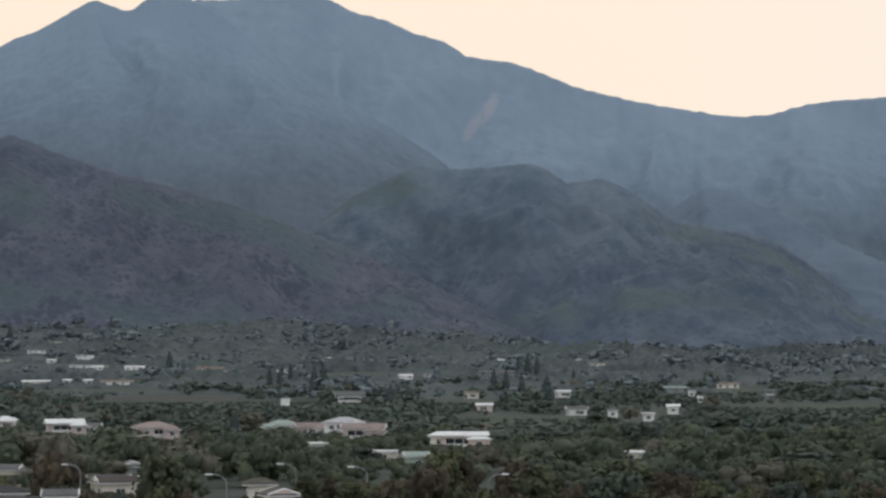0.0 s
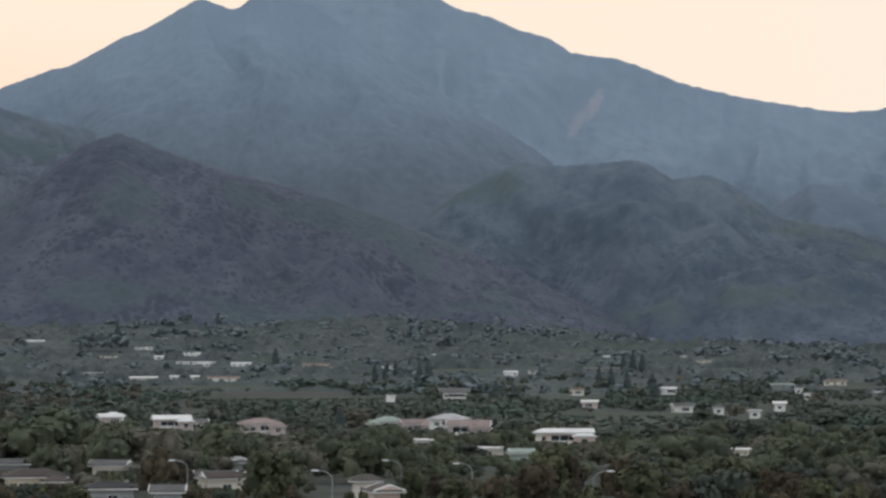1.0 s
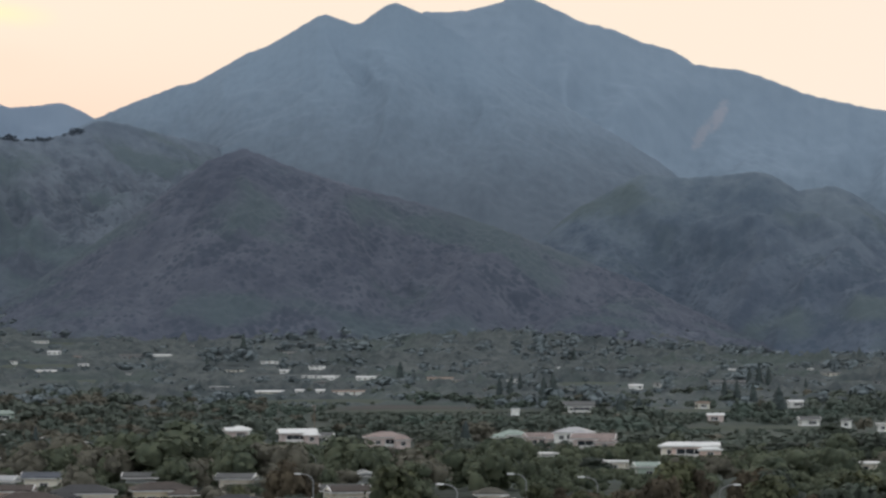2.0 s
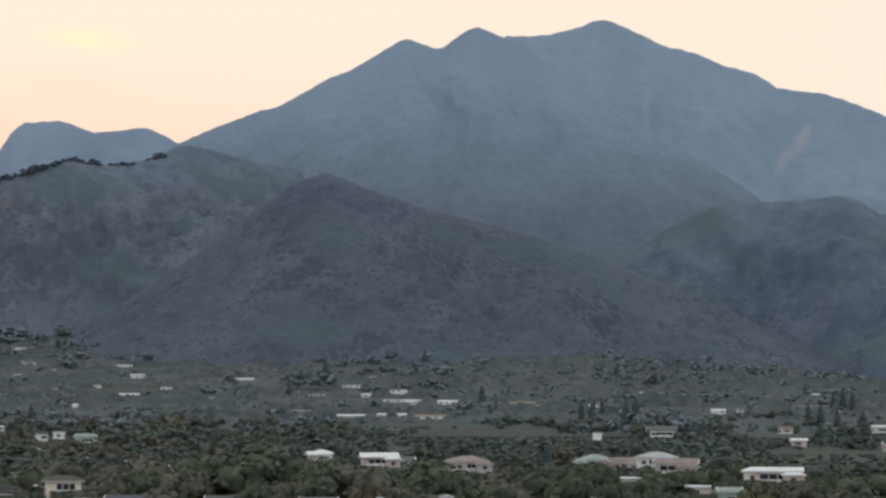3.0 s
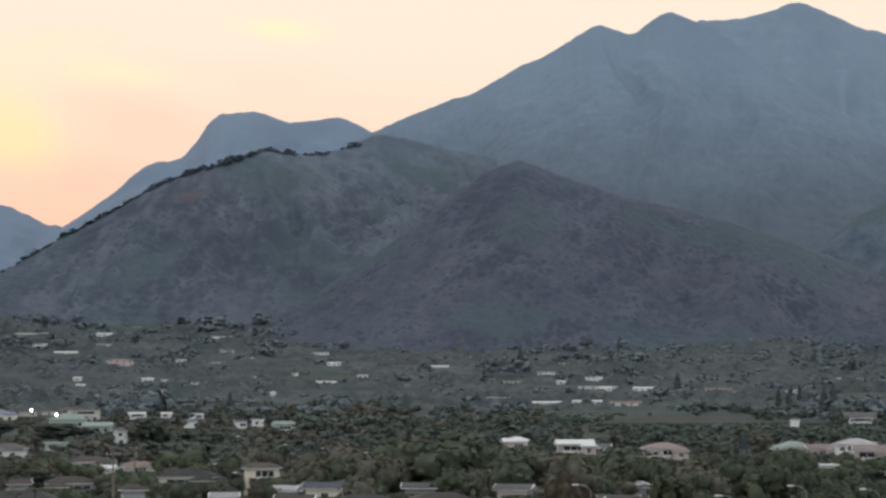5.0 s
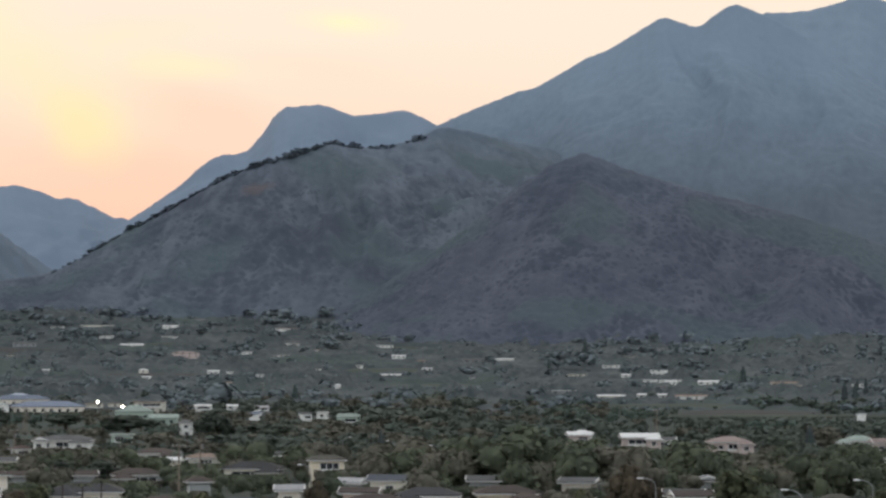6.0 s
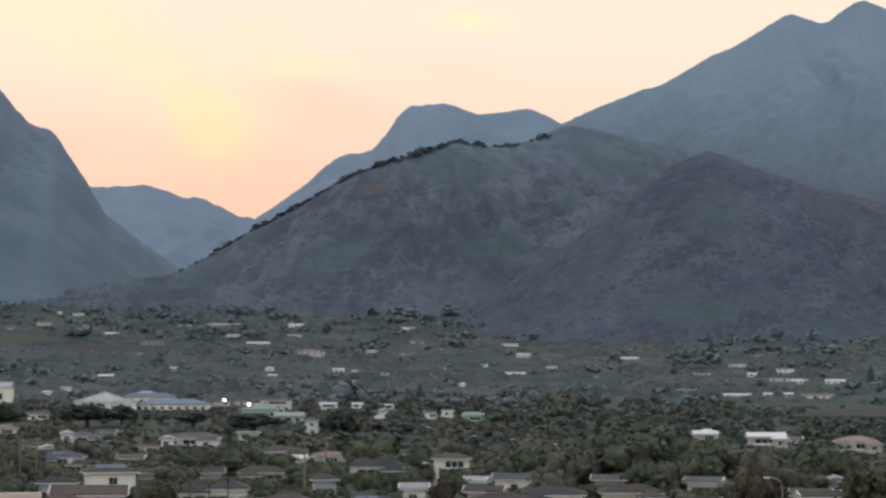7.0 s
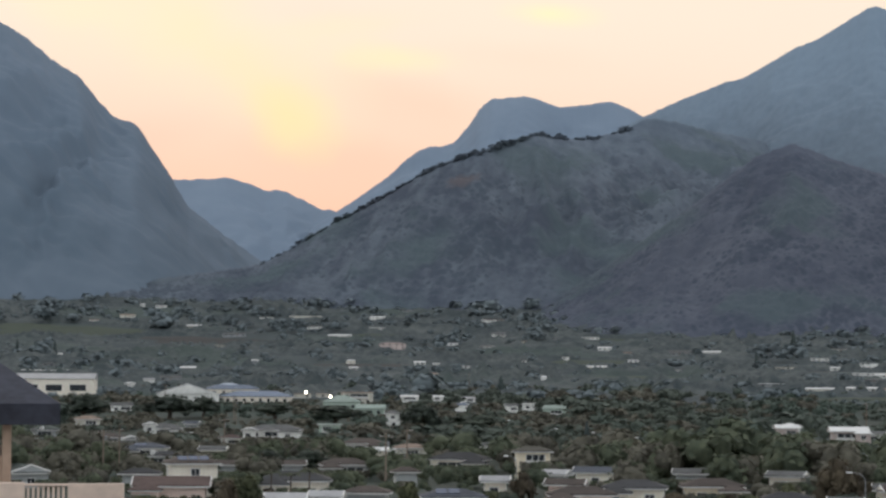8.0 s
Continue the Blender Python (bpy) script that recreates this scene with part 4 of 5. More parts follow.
building("sports_hall", "pale gymnasium hall with a wide shallow gable", -530, 1117, 26, 32, 36, 5.0, "gablef", 5.4, WALLS_FAR["white"], ROOFS["metal"])
building("warehouse", "long white building with brown openings under metal roof", -640, 1175, 22, 45, 20, 10.0, "gable", 3.0, WALLS["white"], ROOFS["metal"], 3, 9.0, 3.5)
building("school_block", "long low building with a bright blue roof", -499, 1137, 22, 38, 18, 3.6, "hip", 2.8, WALLS["white"], ROOFS["blue"], 8, 1.6, 1.4)
building("school_block", "two-storey building with a pale-blue roof", -592, 1306, 22, 17, 14, 3.4, "hip", 2.0, WALLS["white"], ROOFS["pale_blue"], 5, 1.6, 1.4)
building("school_block", "low white wing with a blue roof", -560, 1240, 30, 30, 12, 4.0, "hip", 2.4, WALLS["white"], ROOFS["blue"], 5, 1.6, 1.4)
building("church_hall", "hall with a broad pale-green hipped roof", -410, 1035, 18, 17, 14, 4.4, "hip", 3.0, WALLS["sage"], ROOFS["sage"], 4, 1.5, 1.4)
building("church_hall", "low side hall with a green roof", -376, 985, 18, 12, 9, 3.0, "gable", 1.8, WALLS["sage"], ROOFS["sage"], 3, 1.5, 1.2)


# ---- the near balcony block at the end of the turn ----
def balcony_block():
    b = new("apartment_building")
    at = heading(29.6, 0) * 92
    b.matrix_world = pose(at.x, at.y, float(floor_z(at.x, at.y)), 0, 0, 29.6)
    tagged(b, "tan apartment building with a dark hipped roof and balcony", "building")
    tan, dark = paint("tan_stucco", (0.40, 0.29, 0.215), 0.15), paint("dark_roof_tile", (0.040, 0.042, 0.055), 0.3)
    pale = paint("pale_stucco", (0.68, 0.53, 0.43), 0.12)
    bm = bmesh.new()
    box(bm, -5.2, 6.0, 6.5, 9.8, 12, 21, 0.05)
    part("wall", bm, tan, b)
    # the roof's slope comes down to the eaves
    bm = bmesh.new()
    eaves, top = 18.2, 20.9
    low = [bm.verts.new(p) for p in ((-12, -2.0, eaves), (1.8, -2.0, eaves), (1.8, 14, eaves), (-12, 14, eaves))]
    mid = [bm.verts.new((v.co.x, v.co.y, eaves + 0.8)) for v in low]
    ridge = [bm.verts.new(p) for p in ((-9, 3.0, top), (-1.0, 3.0, top), (-1.0, 9, top), (-9, 9, top))]
    bm.faces.new(low[::-1])
    for k in range(4):
        n = (k + 1) % 4
        bm.faces.new((low[k], low[n], mid[n], mid[k]))
        bm.faces.new((mid[k], mid[n], ridge[n], ridge[k]))
    bm.faces.new(ridge)
    part("roof", bm, dark, b, "dark tiled hipped roof with deep fascia")
    bm = bmesh.new()
    box(bm, -1.0, -1.9, 14.4, 10.4, 4.0, 0.3)
    part("balcony_slab", bm, pale, b)
    bm = bmesh.new()
    box(bm, 3.12, -3.8, 15.3, 2.1, 0.22, 1.5, 0.03)
    part("parapet", bm, pale, b, "pale stucco parapet")
    bm = bmesh.new()
    box(bm, -0.05, -3.8, 15.3, 1.1, 0.24, 1.6, 0.03)
    part("parapet", bm, pale, b, "pale stucco parapet")
    bm = bmesh.new()
    box(bm, 1.3, -3.8, 16.0, 1.6, 0.2, 0.1, 0.02)
    part("handrail", bm, pale, b)
    stick = flat_mesh("baluster", lambda q: box(q, 0, 0, 0, 0.09, 0.09, 1.35), pale)
    for k in range(8):
        share("baluster", stick, b, pose(0.62 + k * 0.185, -3.8, 15.25))
    bm = bmesh.new()
    box(bm, -0.2, -1.3, 15.7, 0.36, 0.36, 5.0, 0.03)
    part("post", bm, tan, b, "tan square corner post")
    return b


balcony_block()


# ---- street furniture ----
def street_lamp(x, y, turn, tall=6.5):
    z = float(floor_z(x, y))
    lamp = new("street_lamp")
    lamp.matrix_world = pose(x, y, z, 0, 0, turn)
    tagged(lamp, "grey steel street lamp with a curved arm", "street lamp", group="street lamps")
    part("pole", tube(bmesh.new(), (0, 0, -0.5), (0, 0, tall - 1.2), 0.11, 0.08), M["steel"], lamp)
    bm = bmesh.new()
    pts = [Vector((1.9 * (1 - math.cos(a)), 0, tall - 1.2 + 1.2 * math.sin(a))) for a in (0, 0.4, 0.8, 1.2, 1.57)]
    for p, q in zip(pts, pts[1:]):
        tube(bm, p, q, 0.075, 0.065)
    part("arm", bm, M["steel"], lamp)
    bm = bmesh.new()
    box(bm, 2.35, 0, tall - 0.02, 1.0, 0.36, 0.2, 0.05)
    part("lamp_head", bm, M["dish"], lamp, "pale lamp head")
    return lamp


for x, y, turn in ((-286, 600, 20), (-237, 759, 190), (-202, 681, 10), (-178, 653, 170), (-154, 611, 185), (-165, 452, 195), (-74, 479, 190), (-125, 401, 160), (-22, 348, 180), (-29, 312, 175), (-11, 337, 180), (6, 312, 0), (-54, 347, 180)):
    street_lamp(x, y, turn)
    FOOTPRINTS.append((x, y, 1.6, 7.6))


def utility_pole(x, y, turn, tall=10.5):
    pole = new("utility_pole")
    pole.matrix_world = pose(x, y, float(floor_z(x, y)), 0, 0, turn)
    tagged(pole, "weathered wooden utility pole with crossarm", "utility pole", group="utility poles")
    part("pole", tube(bmesh.new(), (0, 0, -0.5), (0, 0, tall), 0.20, 0.14), M["timber"], pole)
    part("crossarm", box(bmesh.new(), 0, 0.18, tall - 0.6, 2.6, 0.14, 0.16), M["timber"], pole)
    bm = bmesh.new()
    tube(bm, (0.3, 0.4, tall - 2.4), (0.3, 0.4, tall - 1.4), 0.25, 0.25)
    part("transformer", bm, M["steel"], pole)
    for k in (-1.15, -0.5, 0.5, 1.15):
        part("insulator", tube(bmesh.new(), (k, 0.18, tall - 0.52), (k, 0.18, tall - 0.26), 0.06, 0.04, 6), M["dish"], pole)


for x, y, turn in ((-223, 430, 10), (-276, 606, 25), (-383, 852, 20), (-402, 892, 20), (-146, 390, 0), (-227, 445, 60), (-174, 478, 15), (-530, 1090, 20), (-477, 1427, 10), (-141, 909, 5)):
    utility_pole(x, y, turn)
    FOOTPRINTS.append((x, y, 1.3, 6.0))


def satellite_dish(x, y, up, turn):
    dish = new("satellite_dish")
    dish.matrix_world = pose(x, y, float(floor_z(x, y)), 0, 0, turn)
    tagged(dish, "white round satellite dish on a post", "satellite dish", group="satellite dishes")
    part("mast", tube(bmesh.new(), (0, 0, -0.4), (0, 0, up), 0.07, 0.06), M["steel"], dish)
    bm = bmesh.new()
    rings = [[bm.verts.new((r * math.cos(a), -0.35 + 0.35 * r * r, up + 0.1 + r * math.sin(a))) for a in np.linspace(0, 2 * math.pi, 17)[:-1]] for r in (0.15, 0.4, 0.65)]
    bm.faces.new(rings[0])
    for u, v in zip(rings, rings[1:]):
        for k in range(16):
            bm.faces.new((u[k], u[(k + 1) % 16], v[(k + 1) % 16], v[k]))
    bmesh.ops.solidify(bm, geom=bm.faces[:], thickness=0.05)
    part("reflector", bm, M["dish"], dish)
    part("feed_arm", tube(bmesh.new(), (0, 0, up - 0.4), (0, -0.7, up + 0.1), 0.03, 0.03, 6), M["steel"], dish)


satellite_dish(-232, 471, 4.6, 30)
satellite_dish(-68, 393, 3.6, 10)
satellite_dish(-373, 676, 4.0, 30)


def floodlight(x, y, up):
    f = new("floodlight")
    f.matrix_world = pose(x, y, float(floor_z(x, y)), 0, 0, 22)
    tagged(f, "lit warm-white floodlight on a steel mast", "floodlight", group="floodlights")
    part("mast", tube(bmesh.new(), (0, 0, -0.5), (0, 0, up), 0.16, 0.10), M["steel"], f)
    part("housing", box(bmesh.new(), 0, 0.2, up + 0.2, 1.7, 0.4, 1.3, 0.05), M["steel"], f)
    bm = bmesh.new()
    bmesh.ops.create_uvsphere(bm, u_segments=12, v_segments=8, radius=0.6, matrix=Matrix.Translation((0, -0.05, up + 0.2)) @ Matrix.Diagonal((1, 0.25, 0.9, 1)))
    part("lens", bm, M["lamp"], f, "glowing warm lens")
    FOOTPRINTS.append((x, y, 4.0, up + 1))


floodlight(-470, 1135, 6.0)
floodlight(-432, 1075, 5.5)


# ---- open fields between the woods ----
FIELDS = ((-1213, 2228, 110, 90, "meadow"), (134, 1690, 30, 70, "meadow"), (171, 1341, 22, 60, "meadow"), (-143, 1238, 48, 50, "field"), (-448, 1706, 60, 70, "meadow"), (-1018, 2198, 90, 60, "field"),
          (-521, 2566, 32, 26, "field"), (-736, 1879, 60, 70, "field"), (-120, 1180, 70, 30, "meadow"), (-197, 1344, 46, 40, "meadow"), (-641, 2379, 26, 22, "meadow"), (-670, 2603, 26, 22, "meadow"),
          (10, 1183, 28, 35, "meadow"), (167, 1079, 45, 45, "meadow"), (38, 947, 45, 25, "meadow"), (-560, 2020, 45, 60, "meadow"), (-880, 2330, 40, 40, "meadow"), (-330, 1900, 40, 50, "field"), (-60, 1700, 40, 50, "meadow"))
for x, y, rx, ry, cover in FIELDS:
    bm = bmesh.new()
    core = bm.verts.new((x, y, float(floor_z(x, y)) + 0.7))
    last = []
    for r in (0.5, 1.0):
        ring = []
        for a in np.linspace(0, 2 * math.pi, 33)[:-1]:
            k = r * (1 + 0.16 * math.sin(3 * a + x) + 0.08 * math.sin(7 * a + y))
            px, py = x + rx * k * math.cos(a), y + ry * k * math.sin(a)
            ring.append(bm.verts.new((px, py, float(floor_z(px, py)) + (0.65 if r < 1 else -0.5))))
        for k in range(32):
            n = (k + 1) % 32
            bm.faces.new((last[k], ring[k], ring[n], last[n]) if last else (core, ring[k], ring[n]))
        last = ring
    me = bpy.data.meshes.new("field")
    bm.to_mesh(me)
    bm.free()
    me.materials.append(M[cover])
    tagged(new("grass_field", me), "open grassy field between woods" if cover == "meadow" else "dry brown field between woods", "field", kind="structure")


# ---- trees ----
rng = np.random.RandomState(21)


def leafy_crown(lobes, cards, size, seed, core=0.8, up=0.7, flat=0.85):
    """A crown 1 high: shaded inner clumps under many loose leaf sprays that look outwards and up. Points and faces."""
    r = np.random.RandomState(seed)
    points, faces, middles, radii_of = [], [], [], []
    segs, tiers = 6, (-0.8, 0.15, 1.05)
    for k in range(lobes):
        a = 6.283 * k / lobes + r.uniform(-0.5, 0.5)
        off = r.uniform(0.05, 0.30) if lobes > 6 else r.uniform(0.10, 0.26) * (lobes > 1)
        c = np.array([off * math.cos(a), off * math.sin(a), r.uniform(0.32, 0.70) - 0.5 * max(off - 0.15, 0)])
        rad = r.uniform(0.20, 0.31) * min(1, (6 / lobes) ** 0.5) * (1.0 if lobes > 1 else 1.5)
        middles.append(c)
        radii_of.append(rad)
        base = len(points) * segs * len(tiers)
        ring = []
        for e in tiers:
            t = np.arange(segs) * 6.283 / segs + r.uniform(0, 1)
            q = core * rad * r.uniform(0.75, 1.2, segs)
            ring.append(np.stack([c[0] + q * np.cos(t) * math.cos(e), c[1] + q * np.sin(t) * math.cos(e), c[2] + q * math.sin(e) * flat], -1))
        points.append(np.concatenate(ring))
        for i in range(len(tiers) - 1):
            for j in range(segs):
                n = (j + 1) % segs
                faces.append((base + i * segs + j, base + i * segs + n, base + (i + 1) * segs + n, base + (i + 1) * segs + j))
        top = base + (len(tiers) - 1) * segs
        faces += [(top, top + 1, top + 2, top + 3), (top, top + 3, top + 4, top + 5)]
    pick = r.randint(0, lobes, cards)
    way = r.normal(size=(cards, 3))
    way /= np.linalg.norm(way, axis=1)[:, None]
    way[:, 2] = np.where(way[:, 2] < -0.35, -way[:, 2], way[:, 2])
    c = np.array(middles)[pick] + way * (np.array(radii_of)[pick] * r.uniform(0.80, 1.18, cards))[:, None] * np.array([1, 1, flat])
    normal = way + r.normal(size=(cards, 3)) * 0.5 + np.array([0, 0, up])
    normal /= np.linalg.norm(normal, axis=1)[:, None]
    side = np.cross(normal, r.normal(size=(cards, 3)))
    side /= np.linalg.norm(side, axis=1)[:, None]
    other = np.cross(normal, side)
    s = size * r.uniform(0.6, 1.3, cards)[:, None]
    lift = normal * s * 0.3
    base = lobes * segs * len(tiers)
    points.append(np.stack([c - side * s - lift, c + other * s * 0.8, c + side * s - lift, c - other * s * 0.8], 1).reshape(-1, 3))
    faces += [tuple(base + 4 * k + i for i in range(4)) for k in range(cards)]
    p = np.concatenate(points)
    p[:, 2] /= p[:, 2].max()
    return p, np.array(faces)


def scatter(name, spots, templates, mat, label, wide=1.0):
    """One mesh of many crowns: spots are rows of x, y, z and height."""
    chunks, loops, base = [], [], 0
    kind = rng.randint(0, len(templates), len(spots))
    for k, (tpl, fc) in enumerate(templates):
        s = spots[kind == k]
        if not len(s):
            continue
        a = rng.uniform(0, 2 * math.pi, len(s))
        w = s[:, 3] * wide * rng.uniform(0.8, 1.35, len(s))
        ca, sa = np.cos(a)[:, None], np.sin(a)[:, None]
        x = (tpl[None, :, 0] * ca - tpl[None, :, 1] * sa) * w[:, None] + s[:, 0:1]
        y = (tpl[None, :, 0] * sa + tpl[None, :, 1] * ca) * w[:, None] + s[:, 1:2]
        z = tpl[None, :, 2] * s[:, 3:4] + s[:, 2:3]
        chunks.append(np.stack([x, y, z], -1).reshape(-1, 3))
        loops.append((fc[None] + (base + len(tpl) * np.arange(len(s)))[:, None, None]).reshape(-1, 4))
        base += len(tpl) * len(s)
    ob = new(name, grid_mesh(name, np.concatenate(chunks), np.concatenate(loops), M[mat], smooth=True))
    return tagged(ob, label, "woods", kind="stuff")


SHADE_TREES = ((-449, 848, 12.1, 2.16), (-434, 897, 10.7, 3.12), (-427, 916, 9.8, 2.19), (-395, 920, 7.3, 3.33), (-348, 871, 8.2, 3.82), (-280, 785, 11.2, 1.77), (-257, 784, 8.0, 2.50), (-203, 469, 6.0, 1.82),
               (-191, 463, 6.3, 2.16), (-156, 688, 6.9, 1.87), (-306, 853, 9.7, 2.27), (-268, 799, 7.4, 3.12), (56, 651, 7.9, 2.75), (72, 450, 6.1, 3.86), (119, 683, 7.6, 3.06), (31, 651, 6.3, 3.44),
               (15, 652, 5.4, 2.94), (-75, 731, 6.1, 3.31), (-10, 709, 5.9, 2.57), (55, 825, 6.0, 2.50), (93, 770, 6.8, 3.12), (-18, 519, 5.1, 2.50))
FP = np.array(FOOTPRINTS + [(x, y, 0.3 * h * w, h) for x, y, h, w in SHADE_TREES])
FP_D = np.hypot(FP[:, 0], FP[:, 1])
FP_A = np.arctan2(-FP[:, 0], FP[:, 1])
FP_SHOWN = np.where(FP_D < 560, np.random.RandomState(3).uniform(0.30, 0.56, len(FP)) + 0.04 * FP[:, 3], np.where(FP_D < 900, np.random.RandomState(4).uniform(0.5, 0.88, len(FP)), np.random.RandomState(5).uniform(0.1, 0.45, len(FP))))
# rise from the camera to the lowest part of each that stays in view
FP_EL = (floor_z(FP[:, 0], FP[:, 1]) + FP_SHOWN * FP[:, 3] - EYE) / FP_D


def open_sightlines(spots, spread=0.35, whole=False):
    """Trees keep off the buildings, and stay low on the camera's sightlines to houses and fields."""
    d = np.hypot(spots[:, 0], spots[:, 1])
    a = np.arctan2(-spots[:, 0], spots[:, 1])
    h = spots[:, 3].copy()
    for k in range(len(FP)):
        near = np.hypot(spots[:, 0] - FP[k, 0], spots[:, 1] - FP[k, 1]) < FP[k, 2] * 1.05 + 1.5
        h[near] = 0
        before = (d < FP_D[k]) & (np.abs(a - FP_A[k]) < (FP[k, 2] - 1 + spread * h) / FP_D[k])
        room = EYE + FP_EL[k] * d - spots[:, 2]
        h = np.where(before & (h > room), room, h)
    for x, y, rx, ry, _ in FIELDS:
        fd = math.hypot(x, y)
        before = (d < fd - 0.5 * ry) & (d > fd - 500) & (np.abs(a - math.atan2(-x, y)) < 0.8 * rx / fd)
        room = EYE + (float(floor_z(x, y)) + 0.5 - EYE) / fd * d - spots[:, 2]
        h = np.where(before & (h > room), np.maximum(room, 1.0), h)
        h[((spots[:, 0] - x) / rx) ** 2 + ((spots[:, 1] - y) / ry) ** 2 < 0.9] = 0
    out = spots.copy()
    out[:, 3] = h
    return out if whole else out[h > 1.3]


def hedges(d0, d1, per=1.5):
    """Garden trees a few metres before each building, on the camera's side, to hide its lower walls."""
    rows = []
    for x, y, half, tall in FOOTPRINTS:
        d = math.hypot(x, y)
        if d0 < d < d1 and half > 2:
            ux, uy = x / d, y / d
            for _ in range(int(2 * half / per) + 2):
                ahead, aside = rng.uniform(half * 0.8 + 3, half * 0.8 + 12), rng.uniform(-half * 1.1, half * 1.1)
                px, py = x - ux * ahead + uy * aside, y - uy * ahead - ux * aside
                rows.append((px, py, float(floor_z(px, py)), rng.choice((9.0, 9.0, 9.0, 3.0))))
    return np.array(rows)


def sector(n, d0, d1, h0, h1, a0=-13.5, a1=33.0):
    d = np.sqrt(rng.uniform(d0 * d0, d1 * d1, n))
    a = np.radians(rng.uniform(a0, a1, n))
    x, y = -d * np.sin(a), d * np.cos(a)
    h = (h0 + (1.25 * h1 - h0) * rng.uniform(0, 1, n) ** 1.7) * (1 + 0.25 * wave(x, y, 70, 3))
    return np.stack([x, y, floor_z(x, y), h], -1)


def patchy(spots, seed, open_share=-0.55):
    """Woods thin out in places, and stand in taller clumps in others."""
    w = wave(spots[:, 0], spots[:, 1], 120, seed) + 0.6 * wave(spots[:, 0], spots[:, 1], 45, seed + 1)
    keep = w + rng.uniform(-0.6, 0.6, len(spots)) > open_share
    out = spots.copy()
    out[:, 3] *= 1 + 0.22 * np.clip(w, -1, 1.4)
    return out[keep]


FINE = [leafy_crown(5, 105, 0.058, 30 + k) for k in range(6)]
MEDIUM = [leafy_crown(2, 44, 0.098, 40 + k) for k in range(7)]
COARSE = [leafy_crown(1, 20, 0.15, 50 + k, core=0.7, up=1.6) for k in range(7)]


def tree(kind, label, mat, n, size, lobes, seed, flat=0.75):
    """A broad tree one metre high: trunk with limbs, and a crown of leaf clumps."""
    t = new("tree")
    tagged(t, label, "tree", group=kind)
    bm = bmesh.new()
    r = random.Random(seed)
    tube(bm, (0, 0, -0.08), (0.01, 0.01, 0.38), 0.035, 0.022, 7)
    for k in range(5):
        a = k * 1.26 + r.uniform(-0.3, 0.3)
        tube(bm, (0.005, 0.005, 0.26 + 0.02 * k), (0.26 * math.cos(a), 0.26 * math.sin(a), 0.55 + r.uniform(-0.05, 0.12)), 0.016, 0.006, 5)
    part("trunk", bm, M["bark"], t)
    verts, faces = leafy_crown(lobes + 4, n, size * 0.85, seed, flat=flat + 0.1)
    crown = new("crown", grid_mesh("crown", verts, faces, M[mat], smooth=True))
    crown.parent = t
    return t


PROTO = [
    tree("garden trees", "leafy green garden tree with a rounded crown", "leaf", 420, 0.060, 8, 70),
    tree("garden trees", "leafy green garden tree with an uneven crown", "leaf", 420, 0.060, 6, 71),
    tree("garden trees", "brownish half-bare garden tree", "leaf_dry", 300, 0.055, 7, 72),
    tree("garden trees", "broad dark-green shade tree", "leaf_dark", 460, 0.062, 9, 73, 0.65),
    tree("garden trees", "dark green spreading garden tree", "leaf_dark", 380, 0.065, 7, 74),
    tree("garden trees", "brown-leaved garden tree beside houses", "leaf_dry", 360, 0.060, 8, 75, 0.7),
]
PLOTS = [[] for _ in PROTO]


def plant(kind, x, y, z, h, wide):
    PLOTS[kind].append(pose(x, y, z, 0, 0, (x * 37 + y * 11) % 360) @ Matrix.Diagonal((h * wide, h * wide, h, 1)))


# large dark shade trees
for x, y, h, w in SHADE_TREES:
    plant(3, x, y, float(floor_z(x, y)), h, w)

near_all = open_sightlines(np.concatenate([patchy(sector(2600, 300, 660, 3.0, 6.8), 13), hedges(300, 660)]))
near_all = near_all[np.argsort(np.hypot(near_all[:, 0], near_all[:, 1]))]
for k, (x, y, z, h) in enumerate(near_all[:280]):
    plant((0, 1, 2, 4, 5, 1, 2, 0)[k % 8], x, y, z - 0.1, h, 0.85 + 0.4 * ((k * 7) % 10) / 10)
for t, plots in zip(PROTO, PLOTS):
    for m in plots[1:]:
        copy_thing(t, m)
    t.matrix_basis = plots[0]
rest = near_all[280:]


def dryness(spots, seed):
    west = np.clip((np.degrees(np.arctan2(-spots[:, 0], spots[:, 1])) - 10) / 12, -1, 1)
    return wave(spots[:, 0], spots[:, 1], 90, seed) + rng.uniform(-0.8, 0.8, len(spots)) + 0.6 * west > 0.6


brown = dryness(rest, 31)
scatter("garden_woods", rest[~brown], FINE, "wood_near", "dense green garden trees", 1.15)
scatter("dry_garden_woods", rest[brown], FINE, "wood_dry", "brown half-bare garden trees", 1.15)


def fading(spots, d0, d1):
    """Keeps fewer and fewer trees from d0 to d1."""
    d = np.hypot(spots[:, 0], spots[:, 1])
    return spots[rng.uniform(0, 1, len(spots)) > (d - d0) / (d1 - d0)]


mid_woods = open_sightlines(np.concatenate([patchy(fading(sector(12000, 640, 1550, 2.8, 6.4), 1100, 1550), 12, -0.35), hedges(660, 1250)]))
brown = dryness(mid_woods, 32)
mid_woods[:, 2] -= 0.2 * mid_woods[:, 3]
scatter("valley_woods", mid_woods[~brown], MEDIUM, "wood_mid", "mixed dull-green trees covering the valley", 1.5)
scatter("dry_valley_woods", mid_woods[brown], MEDIUM, "wood_dry", "brown trees among the valley woods", 1.5)


